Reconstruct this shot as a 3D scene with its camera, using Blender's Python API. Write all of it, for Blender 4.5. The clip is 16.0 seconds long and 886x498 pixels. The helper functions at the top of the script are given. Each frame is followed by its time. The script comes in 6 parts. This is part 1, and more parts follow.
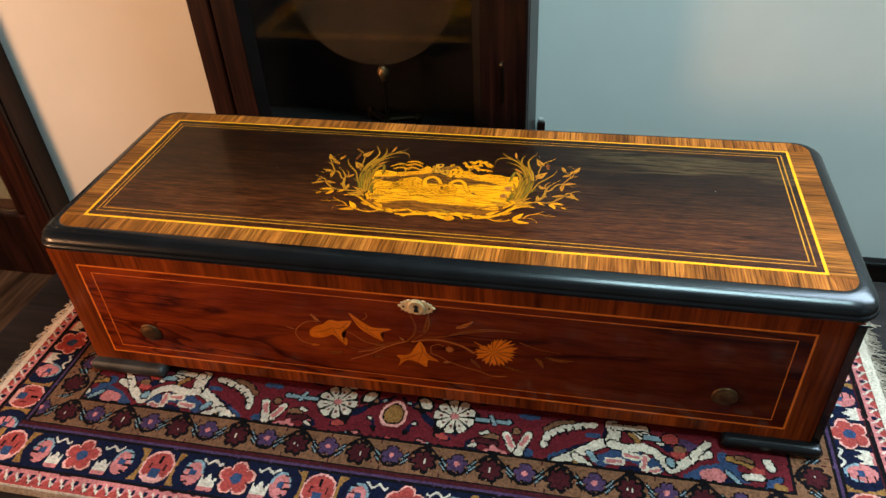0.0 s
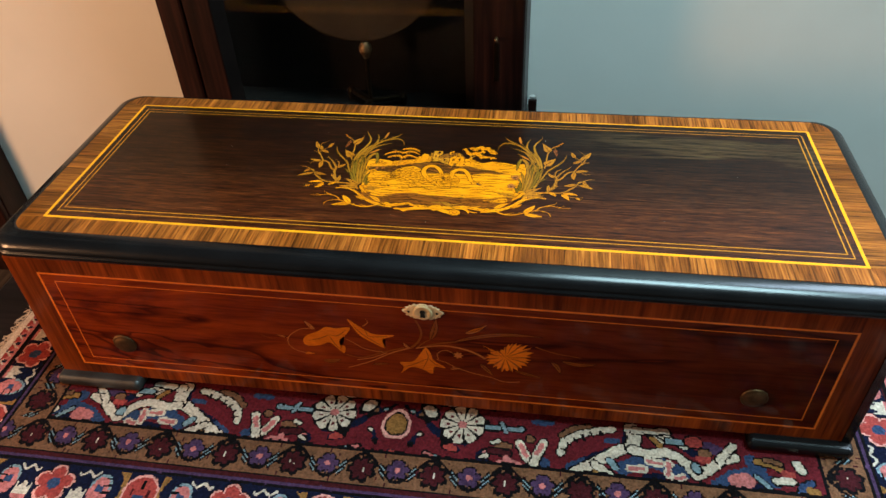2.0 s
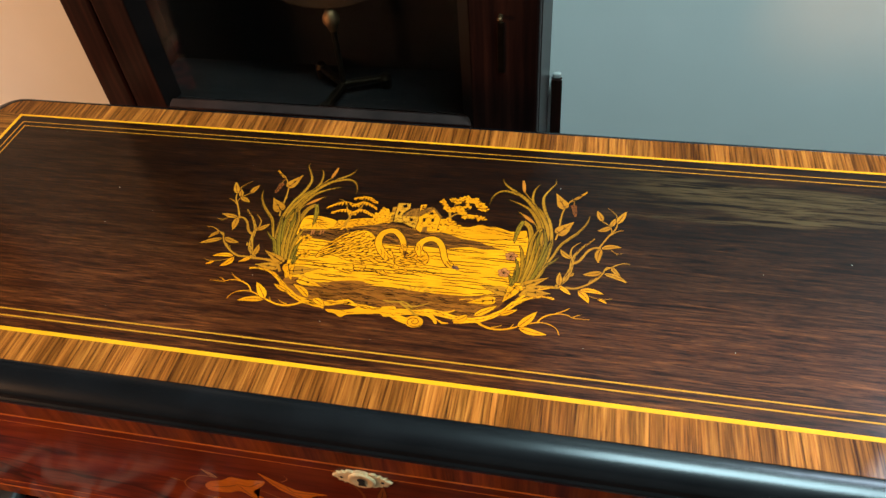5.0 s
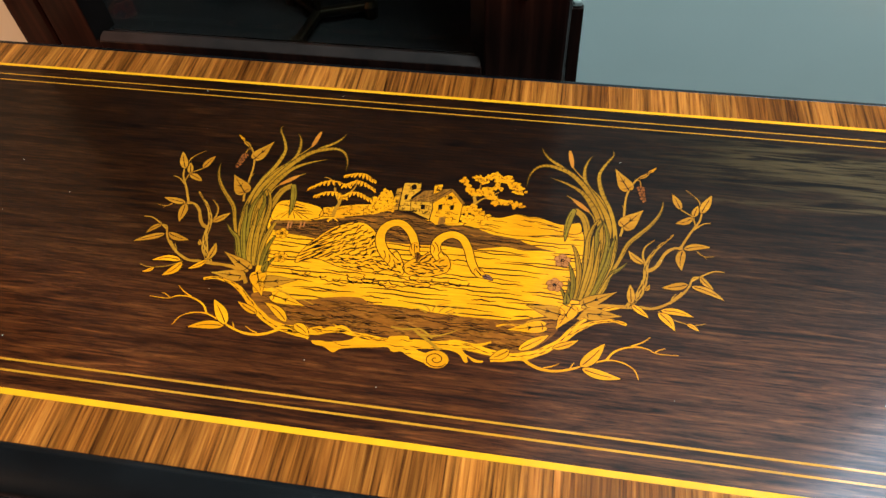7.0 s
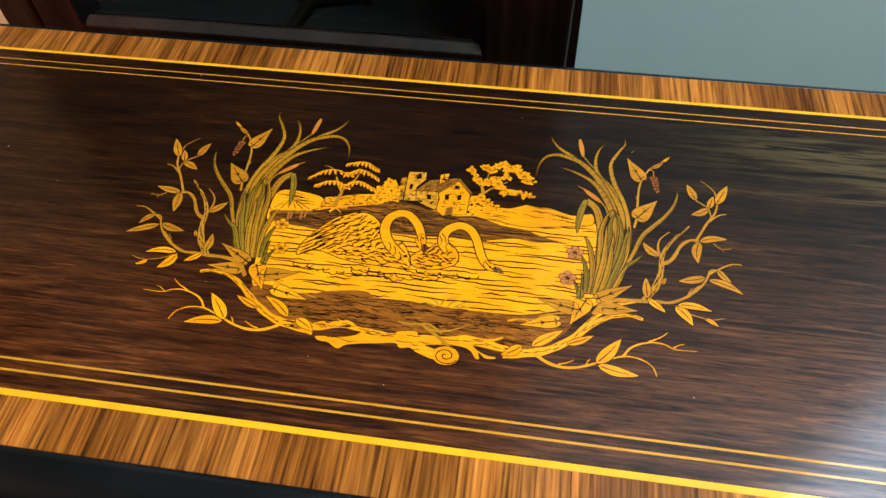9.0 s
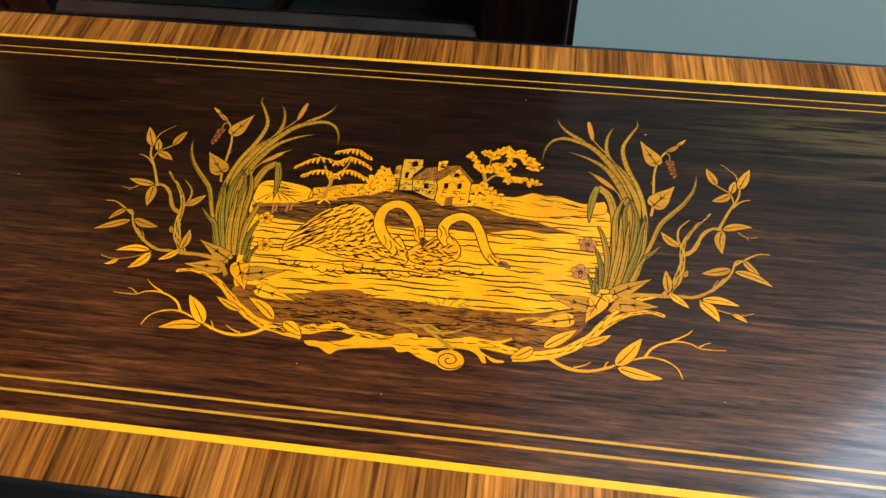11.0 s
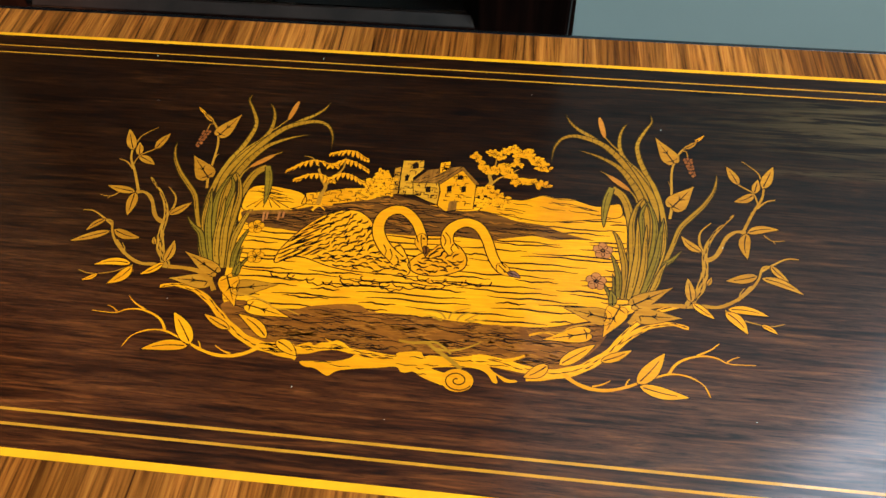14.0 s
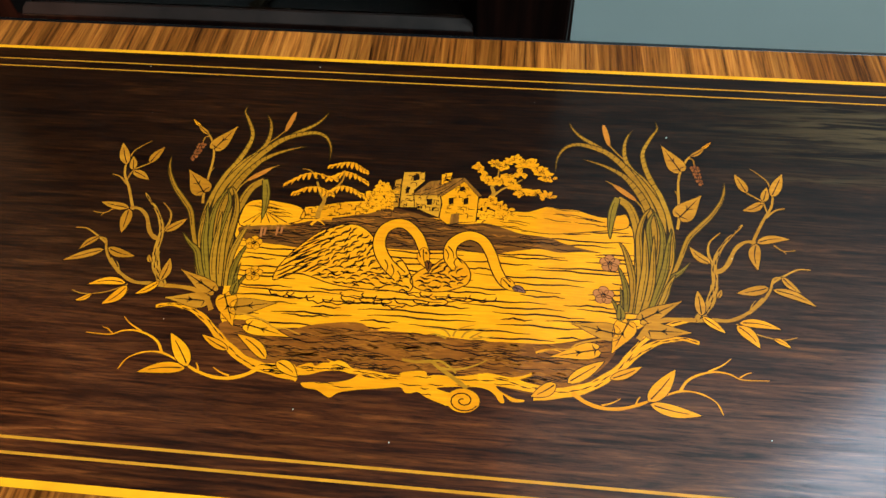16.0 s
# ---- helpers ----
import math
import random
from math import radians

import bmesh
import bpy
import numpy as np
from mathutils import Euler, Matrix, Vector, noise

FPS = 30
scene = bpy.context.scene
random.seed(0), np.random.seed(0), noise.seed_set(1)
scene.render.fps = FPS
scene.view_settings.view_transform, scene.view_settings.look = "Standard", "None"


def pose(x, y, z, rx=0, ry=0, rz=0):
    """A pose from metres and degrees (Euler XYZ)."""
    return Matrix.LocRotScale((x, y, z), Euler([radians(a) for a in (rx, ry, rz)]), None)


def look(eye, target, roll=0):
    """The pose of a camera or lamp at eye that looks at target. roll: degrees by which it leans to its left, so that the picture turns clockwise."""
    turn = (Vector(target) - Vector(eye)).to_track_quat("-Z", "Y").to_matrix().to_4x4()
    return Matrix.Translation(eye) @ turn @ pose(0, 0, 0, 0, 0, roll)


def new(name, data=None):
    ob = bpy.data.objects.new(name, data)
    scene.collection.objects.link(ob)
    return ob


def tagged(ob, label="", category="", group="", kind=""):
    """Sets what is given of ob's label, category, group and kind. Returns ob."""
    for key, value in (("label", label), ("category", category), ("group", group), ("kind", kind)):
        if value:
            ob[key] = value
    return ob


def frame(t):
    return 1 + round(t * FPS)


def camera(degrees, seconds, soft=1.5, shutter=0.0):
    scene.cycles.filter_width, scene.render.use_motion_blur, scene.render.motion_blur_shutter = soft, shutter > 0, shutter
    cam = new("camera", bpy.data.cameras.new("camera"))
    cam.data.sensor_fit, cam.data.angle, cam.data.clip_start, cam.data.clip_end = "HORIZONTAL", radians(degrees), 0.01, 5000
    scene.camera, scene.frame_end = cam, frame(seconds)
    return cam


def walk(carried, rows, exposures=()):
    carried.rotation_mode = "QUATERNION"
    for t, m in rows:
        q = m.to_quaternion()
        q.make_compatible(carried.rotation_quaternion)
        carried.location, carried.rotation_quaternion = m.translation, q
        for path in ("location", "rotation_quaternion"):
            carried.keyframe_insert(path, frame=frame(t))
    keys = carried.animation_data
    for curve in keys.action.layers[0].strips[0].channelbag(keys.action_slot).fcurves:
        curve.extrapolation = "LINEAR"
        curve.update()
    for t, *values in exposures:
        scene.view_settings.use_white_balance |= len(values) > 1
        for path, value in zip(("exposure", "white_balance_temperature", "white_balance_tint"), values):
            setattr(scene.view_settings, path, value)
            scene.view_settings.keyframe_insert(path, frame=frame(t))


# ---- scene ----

cam = camera(62.7, 16.0)
EXPOSURES = [(0, -0.17), (3, -0.34), (4.5, -0.18), (9, -0.26), (13, -0.34), (16, -0.41)]
PATH = [
    (0, (0.149, -0.534, 0.615), (-0.22, 1.008, -0.604), -3.6),
    (0.5, (0.135, -0.537, 0.603), (-0.207, 1.004, -0.624), -3.1),
    (1, (0.115, -0.533, 0.6), (-0.185, 1.005, -0.643), -2.5),
    (1.5, (0.091, -0.516, 0.598), (-0.184, 1.015, -0.659), -2.4),
    (2, (0.098, -0.478, 0.598), (-0.165, 1.031, -0.688), -2.7),
    (2.5, (0.114, -0.44, 0.597), (-0.15, 1.042, -0.719), -3.2),
    (3, (0.101, -0.412, 0.584), (-0.175, 1.041, -0.761), -3.7),
    (3.5, (0.081, -0.372, 0.588), (-0.213, 1.053, -0.784), -4.2),
    (4, (0.097, -0.312, 0.582), (-0.225, 1.082, -0.815), -4.5),
    (4.5, (0.114, -0.258, 0.57), (-0.24, 1.095, -0.859), -5.3),
    (6.8, (0.061, -0.114, 0.483), (-0.21, 1.078, -1.1), -4.4),
    (7, (0.057, -0.108, 0.482), (-0.192, 1.072, -1.114), -3.7),
    (7.5, (0.051, -0.099, 0.466), (-0.196, 1.073, -1.136), -3.6),
    (8, (0.047, -0.094, 0.465), (-0.179, 1.071, -1.145), -2.8),
    (8.5, (0.048, -0.098, 0.464), (-0.177, 1.073, -1.142), -2.7),
    (9, (0.045, -0.102, 0.471), (-0.162, 1.069, -1.138), -2.1),
    (11.5, (0.032, -0.078, 0.442), (-0.138, 1.081, -1.179), -1.9),
    (12, (0.024, -0.072, 0.44), (-0.135, 1.08, -1.187), -1.7),
    (12.5, (0.022, -0.073, 0.439), (-0.132, 1.072, -1.194), -1.5),
    (13, (0.024, -0.072, 0.441), (-0.128, 1.072, -1.193), -1.5),
    (13.5, (0.028, -0.071, 0.437), (-0.124, 1.079, -1.193), -1.6),
    (14, (0.031, -0.068, 0.434), (-0.128, 1.076, -1.199), -2.1),
    (14.5, (0.035, -0.061, 0.431), (-0.124, 1.075, -1.207), -2.3),
    (15, (0.037, -0.055, 0.425), (-0.129, 1.075, -1.217), -2.9),
    (15.5, (0.033, -0.054, 0.424), (-0.118, 1.08, -1.216), -2.4),
    (16, (0.028, -0.059, 0.432), (-0.124, 1.081, -1.204), -2.6),
]
walk(cam, [(t, look(eye, target, roll)) for t, eye, target, roll in PATH], EXPOSURES)

# ---- world and light ----
world = bpy.data.worlds.new("room_world")
world.use_nodes = True
world.node_tree.nodes["Background"].inputs["Color"].default_value = (0.55, 0.75, 0.9, 1)
world.node_tree.nodes["Background"].inputs["Strength"].default_value = 0.02
scene.world = world


def lamp(name, kind, m, watts, colour, size, size_y=0.0):
    data = bpy.data.lights.new(name, kind)
    data.energy, data.color = watts, colour
    if kind == "AREA":
        data.shape, data.size, data.size_y = "RECTANGLE", size, size_y or size
    else:
        data.shadow_soft_size = size
    ob = new(name, data)
    ob.matrix_world = m
    return ob


# warm room lamp, off to one side
lamp("warm_lamp", "POINT", pose(-1.04, -0.44, 0.41), 44, (1.0, 0.51, 0.245), 0.13)
# daylight in the opening of the window in the long wall, and of the window in the end wall
lamp("window_daylight", "AREA", pose(1.30, 0.52, 1.40, -90, 0, 0), 185, (0.62, 0.82, 1.0), 1.25, 1.35)
# next lamp: unseen cool fill overhead, added to brighten wall, lid and rug
lamp("cool_overhead_fill", "AREA", pose(0.70, -0.08, 2.13), 80, (0.57, 0.89, 0.97), 0.9, 0.5)
lamp("end_window_daylight", "AREA", pose(2.15, -1.0, 1.2, 0, 90, 0), 2.5, (0.55, 0.85, 1.0), 1.2, 1.2)

# ---- materials ----
def material(name, rough=0.5, coat=0.0, metal=0.0, coat_rough=0.06):
    m = bpy.data.materials.new(name)
    m.use_nodes = True
    b = m.node_tree.nodes["Principled BSDF"]
    b.inputs["Roughness"].default_value = rough
    b.inputs["Metallic"].default_value = metal
    b.inputs["Coat Weight"].default_value = coat
    b.inputs["Coat Roughness"].default_value = coat_rough
    if coat > 0:
        b.inputs["Specular IOR Level"].default_value = 0.03
        b.inputs["Coat IOR"].default_value = 1.44
    return m, m.node_tree.nodes, m.node_tree.links, b


def ramp(nodes, links, source, stops):
    r = nodes.new("ShaderNodeValToRGB")
    while len(r.color_ramp.elements) < len(stops):
        r.color_ramp.elements.new(0.5)
    for e, (p, c) in zip(r.color_ramp.elements, stops):
        e.position, e.color = p, (*c, 1)
    links.new(source, r.inputs["Fac"])
    return r.outputs["Color"]


def grain_noise(nodes, links, scale, detail=6, rough=0.6, turn=0.0, distort=0.0):
    at = nodes.new("ShaderNodeTexCoord")
    mp = nodes.new("ShaderNodeMapping")
    mp.inputs["Scale"].default_value = scale
    mp.inputs["Rotation"].default_value = (0, 0, turn)
    tx = nodes.new("ShaderNodeTexNoise")
    tx.inputs["Scale"].default_value = 1
    tx.inputs["Detail"].default_value, tx.inputs["Roughness"].default_value = detail, rough
    tx.inputs["Distortion"].default_value = distort
    links.new(at.outputs["Object"], mp.inputs["Vector"])
    links.new(mp.outputs["Vector"], tx.inputs["Vector"])
    return tx.outputs["Fac"]


def mixed(nodes, links, a, b, fac, blend="MULTIPLY"):
    mx = nodes.new("ShaderNodeMix")
    mx.data_type, mx.blend_type = "RGBA", blend
    if isinstance(fac, float):
        mx.inputs["Factor"].default_value = fac
    else:
        links.new(fac, mx.inputs["Factor"])
    links.new(a, mx.inputs["A"])
    links.new(b, mx.inputs["B"])
    return mx.outputs["Result"]


def bumped(nodes, links, b, height, strength, distance):
    bp = nodes.new("ShaderNodeBump")
    bp.inputs["Strength"].default_value, bp.inputs["Distance"].default_value = strength, distance
    links.new(height, bp.inputs["Height"])
    links.new(bp.outputs["Normal"], b.inputs["Normal"])
    links.new(bp.outputs["Normal"], b.inputs["Coat Normal"])


def wood(name, dark, mid, light, fine, broad, rough=0.45, coat=0.55, coat_rough=0.06, turn=0.0, distort=0.3, bump=0.03, pieces=False):
    """Fine grain times broad streaks; fine and broad are noise scales along x, y, z."""
    m, n, l, b = material(name, rough, coat, 0, coat_rough)
    f = grain_noise(n, l, fine, 5, 0.65, turn, distort)
    w = grain_noise(n, l, broad, 4, 0.55, turn, distort * 2)
    c1 = ramp(n, l, f, [(0.30, dark), (0.48, mid), (0.70, light)])
    c2 = ramp(n, l, w, [(0.32, (0.42, 0.40, 0.40)), (0.5, (0.85, 0.85, 0.85)), (0.68, (1.25, 1.2, 1.15))])
    c = mixed(n, l, c1, c2, 1.0)
    if pieces:
        info = n.new("ShaderNodeObjectInfo")
        c = mixed(n, l, c, ramp(n, l, info.outputs["Random"], [(0.0, (0.62, 0.56, 0.50)), (0.5, (0.95, 0.92, 0.9)), (1.0, (1.2, 1.22, 1.2))]), 1.0)
    l.new(c, b.inputs["Base Color"])
    bumped(n, l, b, f, bump, 0.0004)
    gloss = n.new("ShaderNodeMapRange")
    gloss.inputs["From Min"].default_value, gloss.inputs["From Max"].default_value = 0.35, 0.6
    gloss.inputs["To Min"].default_value, gloss.inputs["To Max"].default_value = coat * 0.75, coat
    l.new(f, gloss.inputs["Value"])
    l.new(gloss.outputs["Result"], b.inputs["Coat Weight"])
    return m


def plain(name, colour, rough=0.5, coat=0.0, metal=0.0, vary=0.18, size=60.0, bump=0.0, coat_rough=0.06):
    m, n, l, b = material(name, rough, coat, metal, coat_rough)
    f = grain_noise(n, l, (size, size, size), 5)
    lo, hi = [c * (1 - vary) for c in colour], [min(1, c * (1 + vary)) for c in colour]
    l.new(ramp(n, l, f, [(0.3, lo), (0.7, hi)]), b.inputs["Base Color"])
    if bump:
        bumped(n, l, b, f, bump, 0.001)
    return m


def rosewood():
    """Dark streaked veneer: fine pores, dark bands along the sheet, redder towards one long side and darkened as shade
    towards the other, an olive streak in one corner.
    """
    m, n, l, b = material("rosewood_veneer", 0.45, 0.8, 0, 0.13)
    b.inputs["Specular IOR Level"].default_value = 0.06
    pores = grain_noise(n, l, (70, 900, 60), 6, 0.7, 0.0, 0.6)
    lines = grain_noise(n, l, (20, 340, 20), 5, 0.62, 0.012, 1.1)
    bands = grain_noise(n, l, (4.5, 42, 10), 4, 0.55, -0.02, 0.9)
    c = ramp(n, l, lines, [(0.30, (0.0050, 0.0012, 0.0004)), (0.46, (0.0215, 0.0054, 0.0013)), (0.60, (0.0410, 0.0112, 0.0025)), (0.74, (0.078, 0.0230, 0.0050))])
    c = mixed(n, l, c, ramp(n, l, pores, [(0.34, (0.30, 0.27, 0.25)), (0.5, (0.9, 0.9, 0.9)), (0.66, (1.4, 1.35, 1.3))]), 1.0)
    c = mixed(n, l, c, ramp(n, l, bands, [(0.34, (0.58, 0.56, 0.56)), (0.5, (0.92, 0.92, 0.92)), (0.64, (1.22, 1.22, 1.22))]), 1.0)
    at = n.new("ShaderNodeTexCoord")
    axes = n.new("ShaderNodeSeparateXYZ")
    l.new(at.outputs["Object"], axes.inputs[0])

    def span(socket, lo, hi):
        r = n.new("ShaderNodeMapRange")
        r.interpolation_type = "SMOOTHSTEP"
        r.inputs["From Min"].default_value, r.inputs["From Max"].default_value = lo, hi
        l.new(socket, r.inputs["Value"])
        return r.outputs["Result"]

    def math_of(op, p, q):
        k = n.new("ShaderNodeMath")
        k.operation = op
        for i, v in enumerate((p, q)):
            if isinstance(v, float):
                k.inputs[i].default_value = v
            else:
                l.new(v, k.inputs[i])
        return k.outputs[0]
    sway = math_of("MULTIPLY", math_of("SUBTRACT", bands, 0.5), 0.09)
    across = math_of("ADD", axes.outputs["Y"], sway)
    # redder wood in front; the darkening behind also stands in for dimmer light
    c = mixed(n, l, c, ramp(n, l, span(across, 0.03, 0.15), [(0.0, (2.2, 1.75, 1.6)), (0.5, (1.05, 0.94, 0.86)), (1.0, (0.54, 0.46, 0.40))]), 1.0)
    olive = math_of("MULTIPLY", math_of("MULTIPLY", span(across, 0.145, 0.165), span(across, 0.190, 0.170)), span(axes.outputs["X"], 0.09, 0.22))
    olive = math_of("MULTIPLY", olive, span(lines, 0.38, 0.62))
    tone = n.new("ShaderNodeRGB")
    tone.outputs[0].default_value = (0.062, 0.033, 0.011, 1)
    c = mixed(n, l, c, tone.outputs[0], olive, "MIX")
    l.new(c, b.inputs["Base Color"])
    bumped(n, l, b, pores, 0.06, 0.0004)
    l.new(math_of("ADD", math_of("MULTIPLY", span(lines, 0.32, 0.62), 0.22), 0.27), b.inputs["Coat Weight"])
    return m


ROSEWOOD = rosewood()
BAND_Y = wood("crossband_veneer", (0.018, 0.004, 0.001), (0.26, 0.068, 0.010), (0.52, 0.160, 0.024), (540, 16, 60), (115, 5, 8), coat=0.3, distort=0.5, pieces=True)
BAND_X = wood("crossband_veneer_ends", (0.018, 0.004, 0.001), (0.23, 0.062, 0.009), (0.43, 0.140, 0.020), (16, 430, 60), (5, 95, 8), coat=0.3, distort=0.5, pieces=True)
def front_wood():
    """Figured veneer: soft cloudy figure, fine grain, and a few thin dark wandering veins."""
    m, n, l, b = material("front_rosewood", 0.45, 0.3, 0, 0.12)
    fine = grain_noise(n, l, (16, 60, 260), 5, 0.6, 0.0, 1.2)
    cloud = grain_noise(n, l, (5, 10, 17), 5, 0.55, 0.0, 2.4)
    vein = grain_noise(n, l, (2.4, 10, 13), 3, 0.5, 0.0, 1.6)
    c = ramp(n, l, cloud, [(0.30, (0.075, 0.0085, 0.0015)), (0.46, (0.155, 0.0200, 0.0030)), (0.60, (0.215, 0.0310, 0.0042)), (0.74, (0.300, 0.0490, 0.0065))])
    c = mixed(n, l, c, ramp(n, l, fine, [(0.32, (0.66, 0.62, 0.60)), (0.52, (0.98, 0.98, 0.98)), (0.7, (1.14, 1.14, 1.14))]), 1.0)
    c = mixed(n, l, c, ramp(n, l, vein, [(0.395, (1, 1, 1)), (0.405, (0.28, 0.24, 0.24)), (0.425, (0.62, 0.58, 0.58)), (0.445, (1, 1, 1))]), 1.0)
    # the warm lamp's falloff along the front, painted into the veneer colour
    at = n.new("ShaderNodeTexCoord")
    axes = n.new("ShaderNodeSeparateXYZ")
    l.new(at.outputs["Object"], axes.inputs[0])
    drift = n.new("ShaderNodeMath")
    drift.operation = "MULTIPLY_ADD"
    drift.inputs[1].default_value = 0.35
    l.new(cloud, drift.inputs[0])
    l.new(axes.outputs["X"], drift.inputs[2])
    lamp_falloff = n.new("ShaderNodeMapRange")
    lamp_falloff.inputs["From Min"].default_value, lamp_falloff.inputs["From Max"].default_value = 0.10, 0.52
    l.new(drift.outputs[0], lamp_falloff.inputs["Value"])
    c = mixed(n, l, c, ramp(n, l, lamp_falloff.outputs["Result"], [(0.0, (1.12, 1.12, 1.1)), (0.5, (0.72, 0.76, 0.80)), (1.0, (0.40, 0.46, 0.52))]), 1.0)
    l.new(c, b.inputs["Base Color"])
    bumped(n, l, b, fine, 0.03, 0.0004)
    return m


FRONT_WOOD = front_wood()
FRONT_BAND = wood("front_crossband", (0.08, 0.014, 0.003), (0.20, 0.038, 0.006), (0.32, 0.070, 0.011), (190, 60, 8), (45, 10, 3), coat=0.3, coat_rough=0.12)
STRING = plain("boxwood_stringing", (0.80, 0.285, 0.008), 0.4, 0.5, vary=0.12)
STRING_THIN = plain("pale_stringing", (0.50, 0.175, 0.012), 0.4, 0.5)
FRONT_STRING = plain("orange_stringing", (0.76, 0.19, 0.022), 0.4, 0.4)
EBONY = plain("ebonised_wood", (0.004, 0.004, 0.0043), 0.4, 0.75, vary=0.4, size=25, bump=0.02, coat_rough=0.21)
EBONY_WORN = plain("worn_ebonised_wood", (0.022, 0.021, 0.020), 0.45, vary=0.7, size=40, bump=0.1)
MAHOGANY = wood("dark_mahogany", (0.006, 0.002, 0.0015), (0.015, 0.0045, 0.003), (0.034, 0.010, 0.006), (120, 120, 6), (22, 22, 2), 0.45, 0.2, 0.15)
TABLE_WOOD = wood("dark_table_wood", (0.004, 0.002, 0.002), (0.010, 0.0055, 0.005), (0.022, 0.012, 0.010), (6, 120, 60), (2, 20, 10), 0.5, 0.12, 0.25)
BRASS = plain("aged_brass", (0.13, 0.072, 0.034), 0.58, metal=1.0, vary=0.35, size=140, bump=0.05)
IVORY = plain("pale_brass_plate", (0.80, 0.57, 0.30), 0.5, 0.1, metal=0.0, vary=0.15, size=200, bump=0.05)
HOLE = plain("keyhole_dark", (0.004, 0.004, 0.004), 0.9)


def painted_wall():
    m, n, l, b = material("painted_wall", 0.62)
    f = grain_noise(n, l, (3, 3, 3), 4)
    g = grain_noise(n, l, (130, 130, 130), 5)
    c = ramp(n, l, f, [(0.3, (0.74, 0.735, 0.69)), (0.7, (0.81, 0.805, 0.76))])
    l.new(c, b.inputs["Base Color"])
    bumped(n, l, b, g, 0.12, 0.001)
    return m


WALL = painted_wall()
# unseen walls and ceiling: colour darkened to keep reflections and bounce light low
WALL_SHADE = plain("wall_shade_paint", (0.10, 0.085, 0.07), 0.8, vary=0.1, size=3)
CEILING = plain("ceiling_shade_paint", (0.10, 0.093, 0.085), 0.8, vary=0.05, size=3)
FLOOR_WOOD = wood("floor_boards", (0.02, 0.010, 0.006), (0.05, 0.025, 0.014), (0.10, 0.05, 0.028), (60, 5, 20), (12, 1.5, 4), 0.35, 0.3, 0.2)


def clear_glass():
    m, n, l, b = material("cabinet_glass", 0.02)
    b.inputs["Transmission Weight"].default_value = 1.0
    b.inputs["IOR"].default_value = 1.45
    b.inputs["Base Color"].default_value = (0.9, 0.92, 0.9, 1)
    return m


GLASS = clear_glass()

# ---- building helpers ----
ORIGIN = {}


def thing(name, at, label, category, group="", kind=""):
    ob = new(name)
    ob.location = at
    ob.empty_display_size = 0.05
    ORIGIN[ob.name] = Vector(at)
    return tagged(ob, label, category, group, kind)


def mesh_of(name, bm, mats, smooth=False):
    me = bpy.data.meshes.new(name)
    bmesh.ops.recalc_face_normals(bm, faces=bm.faces)
    bm.to_mesh(me)
    bm.free()
    for m in mats if isinstance(mats, (list, tuple)) else [mats]:
        me.materials.append(m)
    if smooth:
        for p in me.polygons:
            p.use_smooth = True
    return me


def part(name, bm, mats, parent, label="", smooth=False):
    ob = new(name, mesh_of(name, bm, mats, smooth))
    ob.parent = parent
    ob.matrix_parent_inverse = Matrix.Translation(-ORIGIN.get(parent.name, Vector((0, 0, 0))))
    return tagged(ob, label) if label else ob


def structure(name, bm, mats, label="", category=""):
    return tagged(new(name, mesh_of(name, bm, mats)), label, category, kind="structure")


def box(bm, x0, x1, y0, y1, z0, z1, bevel=0.0, seg=2):
    vs = [bm.verts.new((x, y, z)) for x in (x0, x1) for y in (y0, y1) for z in (z0, z1)]
    quads = ((0, 1, 3, 2), (4, 6, 7, 5), (0, 4, 5, 1), (2, 3, 7, 6), (0, 2, 6, 4), (1, 5, 7, 3))
    fs = [bm.faces.new([vs[i] for i in q]) for q in quads]
    if bevel:
        es = list({e for f in fs for e in f.edges})
        bmesh.ops.bevel(bm, geom=es, offset=bevel, segments=seg, profile=0.5, affect="EDGES")
    return bm


def cuboid(*a, **k):
    return box(bmesh.new(), *a, **k)


def lathe(bm, profile, at, axis="Z", n=28):
    """Turn (radius, height) pairs about an axis through at."""
    rings = []
    for r, h in profile:
        ring = []
        for i in range(n):
            a = 2 * math.pi * i / n
            p = Vector((r * math.cos(a), r * math.sin(a), h))
            if axis == "-Y":
                p = Vector((p.x, -p.z, p.y))
            ring.append(bm.verts.new(p + Vector(at)))
        rings.append(ring)
    for lo, hi in zip(rings, rings[1:]):
        for i in range(n):
            bm.faces.new((lo[i], lo[(i + 1) % n], hi[(i + 1) % n], hi[i]))
    bm.faces.new(rings[0])
    bm.faces.new(rings[-1])
    return bm


def rounded_rect(x0, x1, y0, y1, r, seg=6):
    pts = []
    for cx, cy, a0 in ((x1 - r, y0 + r, -90), (x1 - r, y1 - r, 0), (x0 + r, y1 - r, 90), (x0 + r, y0 + r, 180)):
        for i in range(seg + 1):
            a = radians(a0 + 90 * i / seg)
            pts.append((cx + r * math.cos(a), cy + r * math.sin(a)))
    return pts


# ---- the room ----
def opening_wall(bm, a0, a1, h0, h1, ow0, ow1, oh0, oh1, place):
    """A wall sheet in four blocks round one opening; place() makes a block from (along, along, up, up)."""
    place(bm, a0, ow0, h0, h1)
    place(bm, ow1, a1, h0, h1)
    place(bm, ow0, ow1, h0, oh0)
    place(bm, ow0, ow1, oh1, h1)


